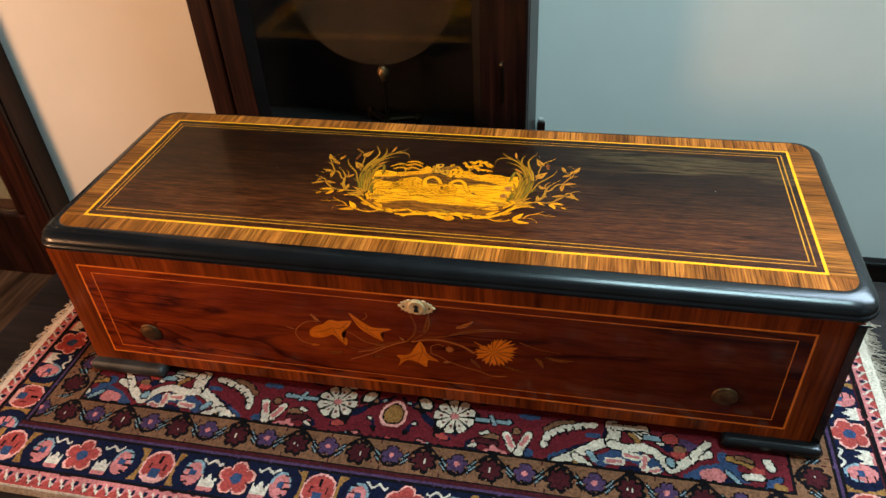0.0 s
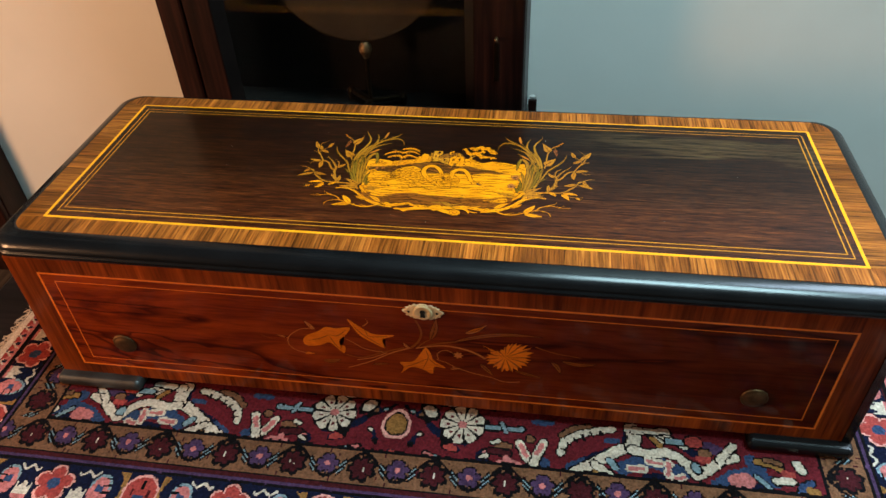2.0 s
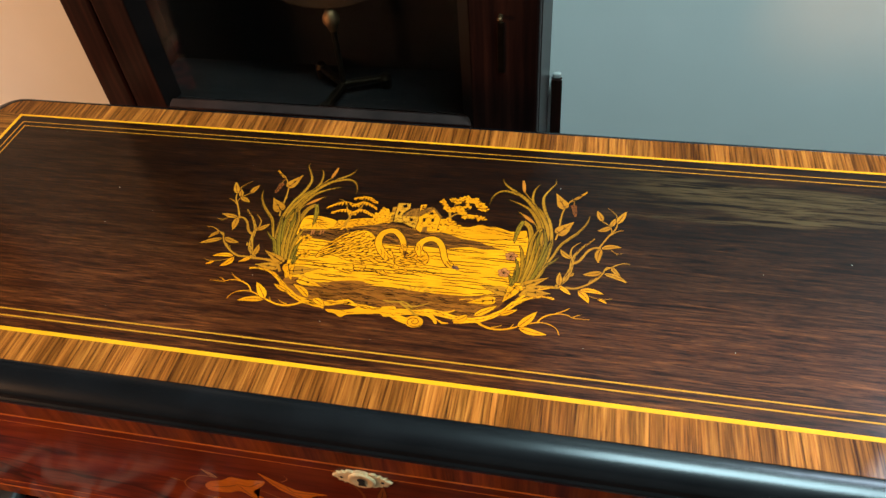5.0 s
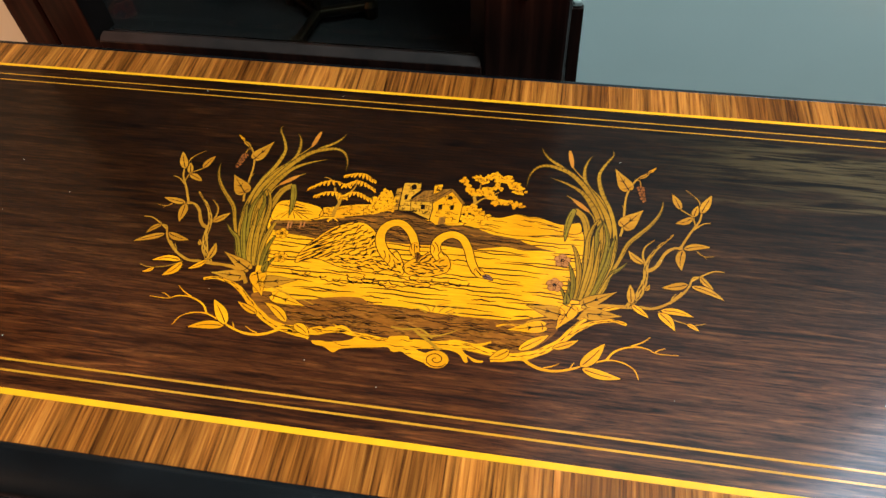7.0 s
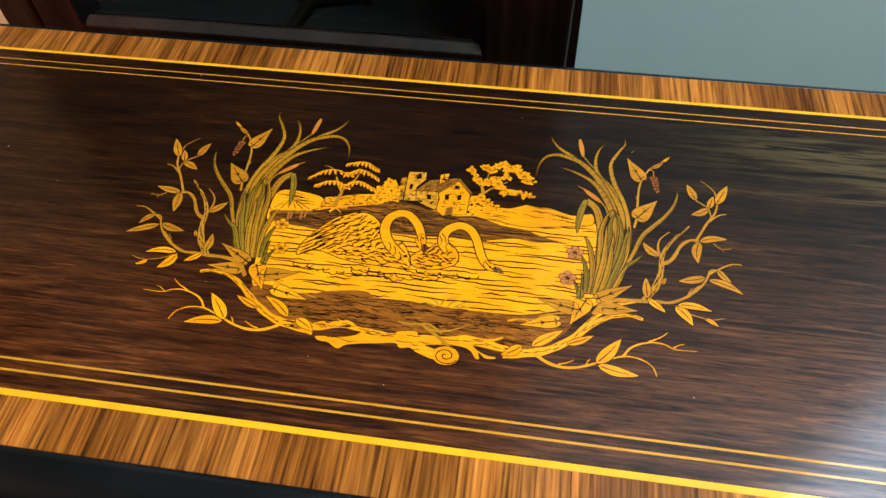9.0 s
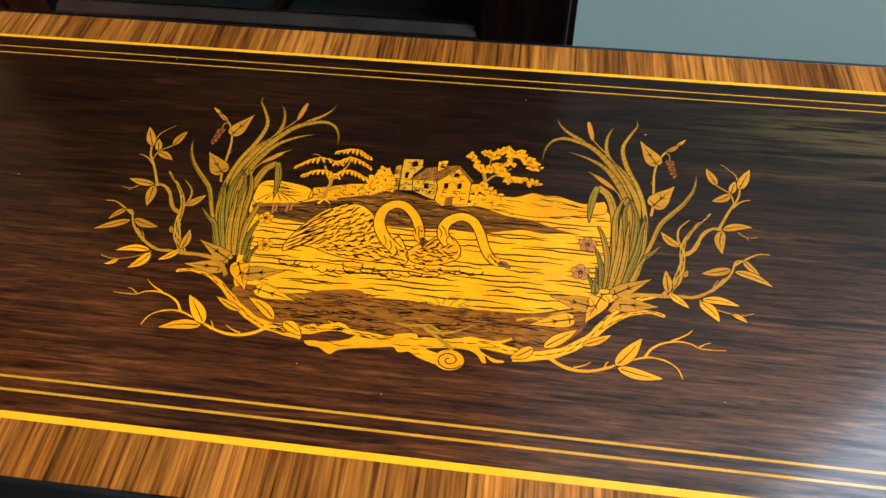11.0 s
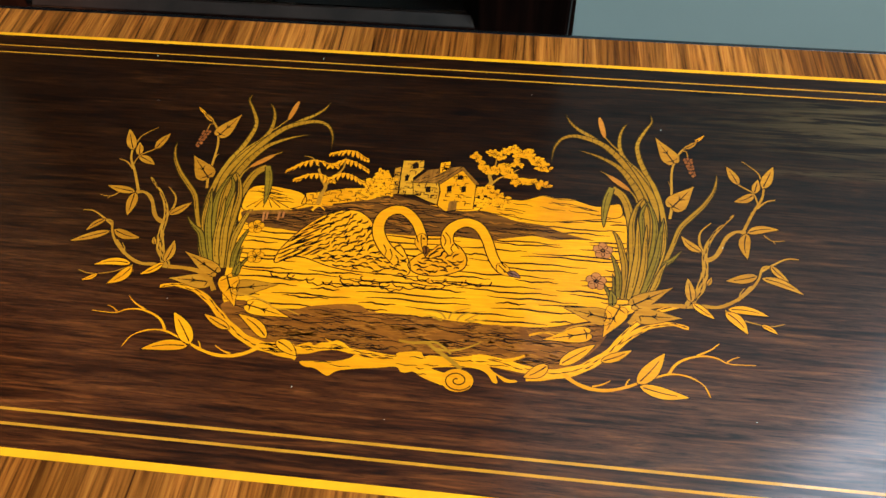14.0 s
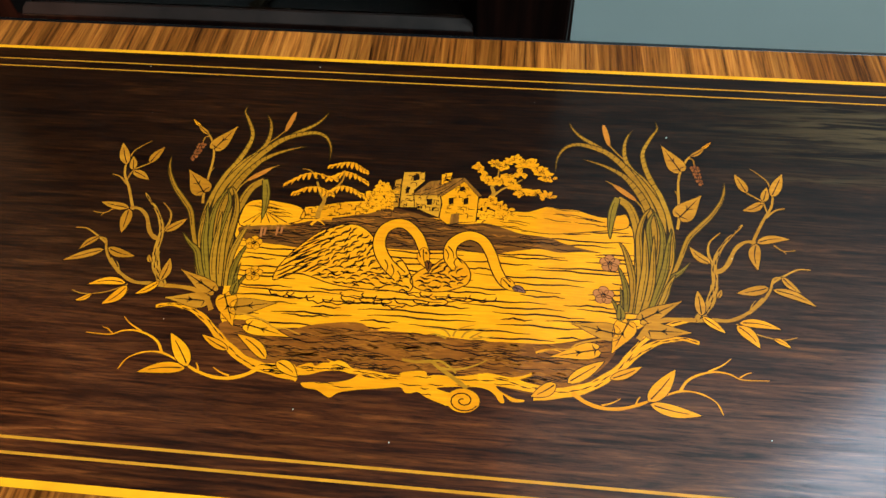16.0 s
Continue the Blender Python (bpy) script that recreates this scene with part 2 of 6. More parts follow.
FLOOR_Z, TOP_Z, WALL_Y = -0.30, 2.15, 0.50
bm = bmesh.new()
opening_wall(bm, -1.7, 2.3, FLOOR_Z, TOP_Z, 0.675, 1.925, 0.725, 2.075, lambda q, a, b, c, d: box(q, a, b, WALL_Y, WALL_Y + 0.15, c, d))
structure("wall_north", bm, WALL, "unseen plaster wall, shade put into its colour behind the cabinet", "wall")
structure("wall_west", cuboid(-1.85, -1.7, -2.6, WALL_Y + 0.15, FLOOR_Z, TOP_Z), WALL_SHADE, "unseen plaster wall, shade put into its colour", "wall")
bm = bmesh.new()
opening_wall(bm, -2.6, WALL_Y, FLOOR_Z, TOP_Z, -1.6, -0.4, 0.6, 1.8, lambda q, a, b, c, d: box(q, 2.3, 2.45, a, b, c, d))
structure("wall_east", bm, WALL_SHADE, "unseen plaster wall with a window, shade put into its colour", "wall")
structure("wall_south", cuboid(-1.85, 2.45, -2.75, -2.6, FLOOR_Z, TOP_Z), WALL_SHADE, "unseen plaster wall, shade put into its colour", "wall")
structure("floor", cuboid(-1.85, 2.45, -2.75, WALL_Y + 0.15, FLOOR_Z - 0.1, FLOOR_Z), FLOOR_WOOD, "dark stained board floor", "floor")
structure("ceiling", cuboid(-1.85, 2.45, -2.75, WALL_Y + 0.15, TOP_Z, TOP_Z + 0.1), CEILING, "plain unseen ceiling, shade put into its colour", "ceiling")
bm = cuboid(0.09, 2.29, WALL_Y - 0.020, WALL_Y - 0.0002, FLOOR_Z, FLOOR_Z + 0.155, bevel=0.004)
box(bm, 0.09, 2.29, WALL_Y - 0.026, WALL_Y - 0.0202, FLOOR_Z, FLOOR_Z + 0.10, bevel=0.003)
structure("baseboard", bm, TABLE_WOOD, "dark glossy wooden baseboard along the wall", "baseboard")


# ---- low table under the rug ----
def low_table():
    t = thing("low_table", (0, 0, FLOOR_Z), "low dark polished wooden table under the rug", "table")
    top = cuboid(-0.563, 0.585, -0.29, 0.252, -0.012, 0.0, bevel=0.004)
    part("tabletop", top, TABLE_WOOD, t)
    part("edge_moulding", cuboid(-0.572, 0.594, -0.299, 0.261, -0.030, -0.0125, bevel=0.006, seg=3), EBONY, t)
    part("apron", cuboid(-0.53, 0.55, -0.26, 0.225, -0.09, -0.031), TABLE_WOOD, t)
    for x in (-0.52, 0.54):
        for y in (-0.25, 0.215):
            leg = bmesh.new()
            lathe(leg, [(0.016, FLOOR_Z), (0.022, FLOOR_Z + 0.02), (0.017, FLOOR_Z + 0.06), (0.026, -0.13), (0.03, -0.0905)], (x, y, 0), n=16)
            part("leg", leg, TABLE_WOOD, t, smooth=True)


low_table()

# ---- knotted rug ----
RUG_Z = 0.013
RX0, RX1, RY0, RY1 = -0.480, 0.462, -0.206, 0.236
YARN = [("navy", (0.0047, 0.0056, 0.0163)), ("red", (0.0900, 0.0090, 0.0125)), ("pink", (0.3900, 0.1120, 0.1020)), ("cream", (0.4450, 0.3450, 0.2650)),
        ("tan", (0.1300, 0.0540, 0.0270)), ("gold", (0.2064, 0.0903, 0.0258)), ("blue", (0.0241, 0.0387, 0.0817)), ("grey", (0.1462, 0.1892, 0.2064)),
        ("purple", (0.0473, 0.0224, 0.0516)), ("black", (0.0043, 0.0030, 0.0034)), ("maroon", (0.0387, 0.0060, 0.0077)), ("rust", (0.2580, 0.0361, 0.0292)), ("blush", (0.52, 0.22, 0.18))]
NAVY, RED, PINK, CREAM, TAN, GOLD, BLUE, GREY, PURPLE, BLACK, MAROON, RUST, BLUSH = range(13)


def yarn(name, c):
    m, n, l, b = material("yarn_" + name, 0.95)
    f = grain_noise(n, l, (420, 420, 420), 3)
    g = grain_noise(n, l, (30, 30, 30), 4)
    a = ramp(n, l, f, [(0.3, [v * 0.55 for v in c]), (0.7, [min(1, v * 1.35) for v in c])])
    w = ramp(n, l, g, [(0.3, (0.75, 0.75, 0.75)), (0.7, (1.1, 1.1, 1.1))])
    l.new(mixed(n, l, a, w, 1.0), b.inputs["Base Color"])
    b.inputs["Specular IOR Level"].default_value = 0.05
    bumped(n, l, b, f, 0.5, 0.002)
    return m


YARNS = [yarn(n, c) for n, c in YARN]


def flower(u, v, r, petals, body, rim, core, turn=0.0, core_r=0.3):
    d, a = math.hypot(u, v), math.atan2(v, u) + turn
    if d > r * 1.15:
        return None
    edge = r * (0.62 + 0.38 * abs(math.cos(petals * a / 2)) ** 0.6)
    if d > edge:
        return BLACK if d < edge + 0.0014 and r > 0.009 else None
    if d < r * core_r:
        return core
    return rim if d > edge - 0.0023 else body


def main_border(s, v):
    """Big border: s along it, v across it from the outer side, both in metres from the middle."""
    u = (s + 0.333 + 0.085) % 0.17 - 0.085
    a = abs(u)
    c = flower(u, v, 0.0195, 5, RUST, BLUSH, BLUE, -math.pi / 2)
    if c is not None:
        return c
    w = a - 0.0845
    d = math.hypot(w / 0.0165, v / 0.019)
    if d < 1:
        if abs(w) < 0.0045 and -0.012 < v < -0.002:
            return BLUE
        if v < -0.009 - 0.5 * abs(w) + 0.003:
            return BLUSH
        if abs(w) < 0.0010 and 0.004 < v < 0.013:
            return BLACK
        if abs(abs(w) - 0.0075) < 0.0011 and abs(v) < 0.004:
            return MAROON
        return BLUSH if d > 0.88 else RUST
    if math.hypot((a - 0.050) / 0.016, v / 0.022) > 1 and abs(a - 0.063) < 0.0055 and abs(v) < 0.0185:
        return GOLD
    d = math.hypot((a - 0.046) / 0.0105, v / 0.015)
    if d < 1:
        if abs(a - 0.046) < 0.0035 and abs(v) < 0.0035:
            return BLUE
        if abs(math.sin(v * 420)) > 0.9 and a > 0.048:
            return BLACK
        return PINK if d < 0.8 or v < 0 else GREY
    e = a - 0.027
    if abs(e) < 0.0078 and -0.018 < v < 0.004 - 1.1 * (0.006 - abs(abs(e) - 0.0045)) * 1.6:
        return CREAM if v > -0.014 else PINK
    if 0.019 < a < 0.041 and 0.0125 + 0.002 * math.sin(a * 500) < v < 0.0155 + 0.002 * math.sin(a * 500):
        return CREAM
    return NAVY


def tan_border(s, v):
    u = (s + 0.317 + 0.0331) % 0.0663 - 0.0331
    c = flower(u, v + 0.001, 0.0135, 7, MAROON, BLACK, CREAM if int(s * 1000) % 5 == 0 else MAROON, 0.4, 0.22)
    if c is not None:
        return c
    w = abs(u) - 0.0331
    c = flower(w, v - 0.001, 0.0105, 6, PURPLE, PURPLE, PINK, 0.2, 0.26)
    if c is not None:
        return c
    vine = 0.0135 * math.cos(u * 2 * math.pi / 0.0663) + 0.002
    if abs(v - vine) < 0.0021:
        return BLACK
    if abs(abs(u) - 0.019) < 0.0035 and abs(v - vine) < 0.0062:
        return GREY if abs(v - vine) < 0.0035 else BLACK
    if (int(s * 210) * 7 + int(v * 230) * 3) % 11 == 0 and int(s * 900) % 4 == 0:
        return MAROON
    return TAN


def zigzag(s, v, width):
    k = (s % 0.0125) / 0.0125
    t = v / width + 0.5
    tri = abs(k - 0.5) * 2
    if abs(t - 0.25 - 0.5 * tri) < 0.11:
        return CREAM if k < 0.6 else PINK
    if abs(k - 0.5) < 0.16 and 0.15 < t < 0.75:
        return NAVY
    return RUST if t < 0.55 else PINK


FIELD = {}
CELL = 0.0012


def stroke(colour, wide, points, halo=True):
    """A worked line of the field's pattern, wide mm across, with a dark outline; points in mm from the rug's middle line."""
    run = [Vector((a / 1000, b / 1000)) for a, b in points]
    if len(run) == 1:
        run = run * 2
    for grow, c in (((0.0014, BLACK), (0.0, colour)) if halo else ((0.0, colour),)):
        r = wide / 2000 + grow
        for i in range(int((min(p.x for p in run) - r) / CELL), int((max(p.x for p in run) + r) / CELL) + 1):
            for j in range(int((min(p.y for p in run) - r) / CELL) - 1, int((max(p.y for p in run) + r) / CELL) + 1):
                q = Vector(((i + 0.5) * CELL, (j + 0.5) * CELL))
                for a, b in zip(run, run[1:]):
                    d = b - a
                    t = max(0, min(1, (q - a).dot(d) / max(1e-12, d.dot(d))))
                    if (q - a - d * t).length < r:
                        FIELD[(i, j)] = c
                        break


def field_motifs():
    # blue and navy grounds under the scrolls
    for c, w, pts in (
            (BLUE, 14, [(215, -83), (228, -75), (243, -73), (258, -78), (269, -81)]), (NAVY, 9, [(179, -80), (197, -70), (215, -62)]), (NAVY, 7, [(220, -38), (218, -57)]),
            (NAVY, 9, [(236, -90), (249, -88)]), (BLUE, 8, [(166, -87), (179, -80)]), (BLUE, 10, [(296, -90), (313, -78), (333, -72), (347, -83)]),
            (BLUE, 13, [(330, -61), (336, -67)]), (NAVY, 9, [(324, -90), (337, -87)]), (BLUE, 8, [(134, -41), (148, -41)]), (BLUE, 9, [(137, -84), (145, -86)]),
            (BLUE, 6, [(201, -55), (211, -54)]), (PURPLE, 12, [(293, -51), (301, -54)]), (NAVY, 8, [(274, -55), (281, -60)])):
        stroke(c, w, pts, False)
    # broken stem, twin petals and their buds
    stroke(GREY, 5, [(86, -52), (102, -52), (122, -51)])
    stroke(GREY, 4, [(102, -46), (106, -56)])
    stroke(TAN, 8, [(130, -61)])
    stroke(CREAM, 8, [(120, -67), (127, -81), (133, -87)])
    stroke(CREAM, 8, [(142, -64), (137, -79), (134, -87)])
    stroke(PINK, 5, [(121, -69), (127, -80)], False)
    stroke(PINK, 5, [(141, -67), (137, -76)], False)
    stroke(TAN, 6, [(99, -70), (110, -71)])
    stroke(MAROON, 6, [(93, -78), (110, -80)])
    stroke(CREAM, 4, [(95, -69), (100, -67)])
    stroke(PINK, 9, [(103, -92), (119, -91)], False)
    stroke(PINK, 6, [(108, -85), (113, -88)], False)
    stroke(CREAM, 4, [(85, -86), (90, -84)])
    # comb-edged leaf
    stroke(TAN, 6, [(159, -54), (169, -45), (185, -40)])
    stroke(CREAM, 7, [(158, -73), (162, -60), (174, -51), (190, -45), (206, -41)])
    for pts in ([(159, -68), (164, -70)], [(164, -61), (168, -64)], [(170, -55), (174, -59)], [(178, -51), (181, -55)], [(186, -47), (189, -52)], [(195, -44), (197, -48)]):
        stroke(BLACK, 2.4, pts, False)
    stroke(GOLD, 6, [(188, -90), (193, -93)])
    # cream scroll with its forks
    for w, pts in ((10, [(171, -92), (188, -81), (206, -68), (224, -57)]), (7, [(189, -81), (203, -91)]), (12, [(224, -59), (227, -49), (224, -38)]), (8, [(228, -40), (241, -41), (253, -48)]),
                   (9, [(224, -62), (237, -65), (255, -61), (266, -65), (274, -73), (280, -83), (292, -75), (304, -64), (316, -60)]), (7, [(302, -64), (309, -56), (316, -48)]), (7, [(251, -42), (262, -47), (273, -52)]), (6, [(238, -39), (258, -38)])):
        stroke(CREAM, w, pts)
    stroke(GREY, 6, [(203, -76), (208, -82)])
    stroke(GREY, 6, [(258, -48), (269, -49)])
    stroke(GOLD, 5, [(243, -47), (250, -54)])
    for pts in ([(221, -82), (234, -81)], [(238, -73), (249, -74)], [(256, -73), (255, -85)], [(261, -88), (268, -86)]):
        stroke(CREAM, 8, pts, False)
        stroke(PINK, 4, pts, False)
    stroke(RUST, 12, [(279, -47), (283, -47)])
    stroke(TAN, 8, [(288, -58), (291, -58)])
    stroke(RUST, 7, [(284, -64), (291, -65)], False)
    stroke(GREY, 8, [(280, -74), (281, -77)])
    stroke(BLACK, 2.4, [(309, -57), (318, -57)], False)
    # corner of the field
    stroke(PINK, 15, [(314, -85), (323, -83)], False)
    stroke(GOLD, 6, [(335, -62), (346, -63), (355, -68)])
    stroke(TAN, 5, [(343, -59), (355, -62)])
    stroke(CREAM, 8, [(370, -61), (373, -67)])
    stroke(CREAM, 7, [(349, -80), (362, -79)])
    stroke(RUST, 7, [(358, -71), (364, -72)], False)
    stroke(GREY, 4, [(332, -78), (342, -88)])
    stroke(BLUE, 6, [(368, -90), (371, -83), (379, -79)])
    stroke(GOLD, 8, [(376, -87), (380, -89)], False)


field_motifs()


def field(x, y):
    u = abs(x + 0.029)
    d, a = math.hypot(u - 0.064, y + 0.052), math.atan2(y + 0.052, u - 0.064)
    if d < 0.0225:
        k = (a * 9 / (2 * math.pi)) % 1
        if d < 0.0045:
            return PINK
        if k < 0.16 or k > 0.92 or d > 0.0225 - 0.0035 * abs(2 * k - 1.08) ** 2 - 0.0006:
            return BLACK
        return RED if abs(d - 0.0135) < 0.0016 and abs(k - 0.54) < 0.14 else CREAM
    d = math.hypot(u / 0.0145, (y + 0.058 + 0.2 * u) / 0.0175)
    if d < 1:
        return BLUSH if d > 0.8 else BLACK if d > 0.68 else GOLD
    c = FIELD.get((int(u / CELL), math.floor(y / CELL)))
    if c is not None:
        return c
    return ground(u, y, 0) if u < 0.1 or y > -0.03 else RED


def ground(u, y, seed):
    """Small leaves and buds with dark outlines, scattered on the red field."""
    for k, (size, cut, cols) in enumerate(((34, 0.24, (CREAM, PINK, BLUE, CREAM)), (52, 0.25, (BLUE, TAN, PINK, NAVY)), (75, 0.30, (GREY, PINK, CREAM, RUST)))):
        q = noise.noise(Vector((u * size, y * size * 1.1, seed + 5 * k)))
        if q > cut:
            pick = noise.noise(Vector((u * 14, y * 20, seed + 40 + k)))
            c = cols[int((pick + 1) * 7) % 4]
            return c if q > cut + 0.16 else (BLACK if c in (CREAM, PINK, GREY) else NAVY)
    return RED


def rug_colour(x, y):
    j = 0.0006 * noise.noise(Vector((x * 170, y * 170, 0)))
    x, y = x + j, y + j
    front, end = min(y - RY0, RY1 - y), min(x - RX0, RX1 - x)
    # zones from the outside in: 0 edge cord, 1 guard, 2 line, 3 main border, 4 stripes, 5 tan guard, 6 line, 7 field
    zf = sum(front > k for k in (0.0035, 0.0205, 0.0245, 0.0665, 0.0785, 0.1125, 0.1165))
    ze = sum(end > k for k in (0.001, 0.0155, 0.0205, 0.0545, 0.0625, 0.0985, 0.1025))
    zone = min(zf, ze)
    long_side = zf <= ze
    s = x if long_side else y * 1.0 + 0.02
    if zone == 0:
        return CREAM if long_side else BLACK
    if zone == 1:
        return zigzag(s, (front - 0.012) if long_side else (end - 0.008), 0.017 if long_side else 0.0145)
    if zone == 2:
        return BLACK if (front if long_side else end) % 0.004 > 0.001 else MAROON
    if zone == 3:
        return main_border(s, (front - 0.0455) if long_side else (end - 0.0375))
    if zone == 4:
        d = (front - 0.0665) if long_side else (end - 0.0545)
        return BLACK if d < 0.0022 or d > (0.0098 if long_side else 0.006) else (PURPLE if d < 0.006 else MAROON)
    if zone == 5:
        return tan_border(s, (front - 0.0955) if long_side else (end - 0.0805))
    if zone == 6:
        return BLACK
    return field(x, y)


def rug():
    r = thing("oriental_rug", (0, 0, 0), "fringed oriental rug in red, navy and tan on a table", "rug")
    step = 0.0015
    nx, ny = int((RX1 - RX0) / step), int((RY1 - RY0) / step)
    verts, faces, mats = [], [], []
    for j in range(ny + 1):
        for i in range(nx + 1):
            x, y = RX0 + (RX1 - RX0) * i / nx, RY0 + (RY1 - RY0) * j / ny
            edge = min(i, j, nx - i, ny - j)
            z = RUG_Z + 0.0007 * noise.noise(Vector((x * 23, y * 23, 1))) + random.uniform(-0.0003, 0.0003)
            verts.append((x, y, 0.0015 if edge == 0 else z - (0.002 if edge == 1 else 0)))
    for j in range(ny):
        for i in range(nx):
            k = j * (nx + 1) + i
            faces.append((k, k + 1, k + nx + 2, k + nx + 1))
            mats.append(rug_colour(RX0 + (RX1 - RX0) * (i + 0.5) / nx, RY0 + (RY1 - RY0) * (j + 0.5) / ny))
    me = bpy.data.meshes.new("rug_face")
    me.from_pydata(verts, [], faces)
    for m in YARNS:
        me.materials.append(m)
    me.polygons.foreach_set("material_index", mats)
    me.update()
    pile = new("rug_face", me)
    pile.parent = r
    for end, sign in ((RX0, -1), (RX1, 1)):
        band = bmesh.new()
        rows = 90
        prev = None
        for j in range(rows + 1):
            y = RY0 + (RY1 - RY0) * j / rows
            wob = 0.002 * noise.noise(Vector((y * 30, end, 0)))
            out = end + sign * (0.014 + wob)
            cur = [band.verts.new(p) for p in ((end - sign * 0.002, y, 0.0105), (end + sign * 0.006, y, 0.0085 + 0.001 * noise.noise(Vector((y * 50, 2, 0)))), (out, y, 0.005), (out, y, 0.0004))]
            if prev:
                for a in range(3):
                    band.faces.new((prev[a], cur[a], cur[a + 1], prev[a + 1]))
            prev = cur
        part("kilim_end", band, YARNS[CREAM], r, "cream flat-woven end")
        fr = bmesh.new()
        for j in range(210):
            y = RY0 + (RY1 - RY0) * (j + random.random()) / 210
            length, dy = random.uniform(0.010, 0.026) * (0.55 if sign < 0 else 1), random.uniform(-0.008, 0.008)
            w = random.uniform(0.0005, 0.0011)
            last = None
            for k in range(5):
                f = k / 4
                x = end + sign * (0.012 + length * f)
                yy = y + dy * f * f + 0.001 * math.sin(f * 6 + j)
                z = 0.0052 * (1 - f) + 0.0012
                ring = [fr.verts.new((x, yy - w * (1 - 0.6 * f), z)), fr.verts.new((x, yy, z + 0.0012)), fr.verts.new((x, yy + w * (1 - 0.6 * f), z))]
                if last:
                    fr.faces.new((last[0], ring[0], ring[1], last[1]))
                    fr.faces.new((last[1], ring[1], ring[2], last[2]))
                last = ring
        tagged(part("fringe", fr, YARNS[CREAM], r, "knotted cream fringe"), kind="stuff")


rug()

# ---- music box ----
LID_Z, PANEL_Y = 0.200, -0.040
LX, LY0, LY1 = 0.3835, -0.0215, 0.2285


def strip(x0, x1, y0, y1, z):
    bm = bmesh.new()
    bm.faces.new([bm.verts.new((x, y, z)) for x, y in ((x0, y0), (x1, y0), (x1, y1), (x0, y1))])
    return bm


def flat(points, z):
    bm = bmesh.new()
    bm.faces.new([bm.verts.new((x, y, z)) for x, y in points])
    return bm


def line_frame(x0, x1, y0, y1, w, place, far=1.0):
    """A mitred rectangular line of width w (times far along the far side); place() maps (across, up) into the surface."""
    bm = bmesh.new()
    h = w / 2
    outer = [(x0 - h, y0 - h), (x1 + h, y0 - h), (x1 + h, y1 + h * far), (x0 - h, y1 + h * far)]
    inner = [(x0 + h, y0 + h), (x1 - h, y0 + h), (x1 - h, y1 - h * far), (x0 + h, y1 - h * far)]
    o, n = [bm.verts.new(place(*p)) for p in outer], [bm.verts.new(place(*p)) for p in inner]
    for i in range(4):
        bm.faces.new((o[i], o[(i + 1) % 4], n[(i + 1) % 4], n[i]))
    return bm


music_box = thing("music_box", (0, 0.09, RUG_Z), "antique rosewood music box, closed inlaid lid, standing on a rug", "music box")
lid_core = bmesh.new()
rim = rounded_rect(-LX, LX, LY0, LY1, 0.018)
lo, hi = [lid_core.verts.new((x, y, 0.184)) for x, y in rim], [lid_core.verts.new((x, y, LID_Z - 0.0002)) for x, y in rim]
lid_core.faces.new(lo), lid_core.faces.new(hi)
for i in range(len(rim)):
    lid_core.faces.new((lo[i], lo[(i + 1) % len(rim)], hi[(i + 1) % len(rim)], hi[i]))
lid = part("lid", lid_core, BAND_Y, music_box, "inlaid hinged lid, closed")


def lid_moulding():
    bm = bmesh.new()
    profile = [(0.0, 0.1998), (0.06, 0.2001)]
    profile += [(0.06 + 0.86 * math.sin(radians(k * 7.5)), 0.1888 + 0.0112 * math.cos(radians(k * 7.5))) for k in range(1, 13)]
    profile += [(0.93, 0.1884), (0.97, 0.1880), (0.995, 0.1868), (1.0, 0.1852), (0.985, 0.1840), (0.94, 0.1833)]
    profile += [(0.30, 0.1826), (0.0, 0.1836)]
    rings = []
    for o, z in profile:
        loop = rounded_rect(-LX - 0.0165 * o, LX + 0.0165 * o, LY0 - 0.0205 * o, LY1 + 0.008 * o, 0.018 + 0.006 * o)
        rings.append([bm.verts.new((x, y, z)) for x, y in loop])
    for a, b in zip(rings, rings[1:]):
        for i in range(len(a)):
            bm.faces.new((a[i], a[(i + 1) % len(a)], b[(i + 1) % len(a)], b[i]))
    part("edge_moulding", bm, EBONY, lid, "glossy black ebonised moulding", smooth=True)


lid_moulding()
IN_X, IN_Y0, IN_Y1 = 0.3595, 0.0, 0.2085
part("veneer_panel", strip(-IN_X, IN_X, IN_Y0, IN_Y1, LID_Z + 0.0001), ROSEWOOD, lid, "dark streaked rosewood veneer")


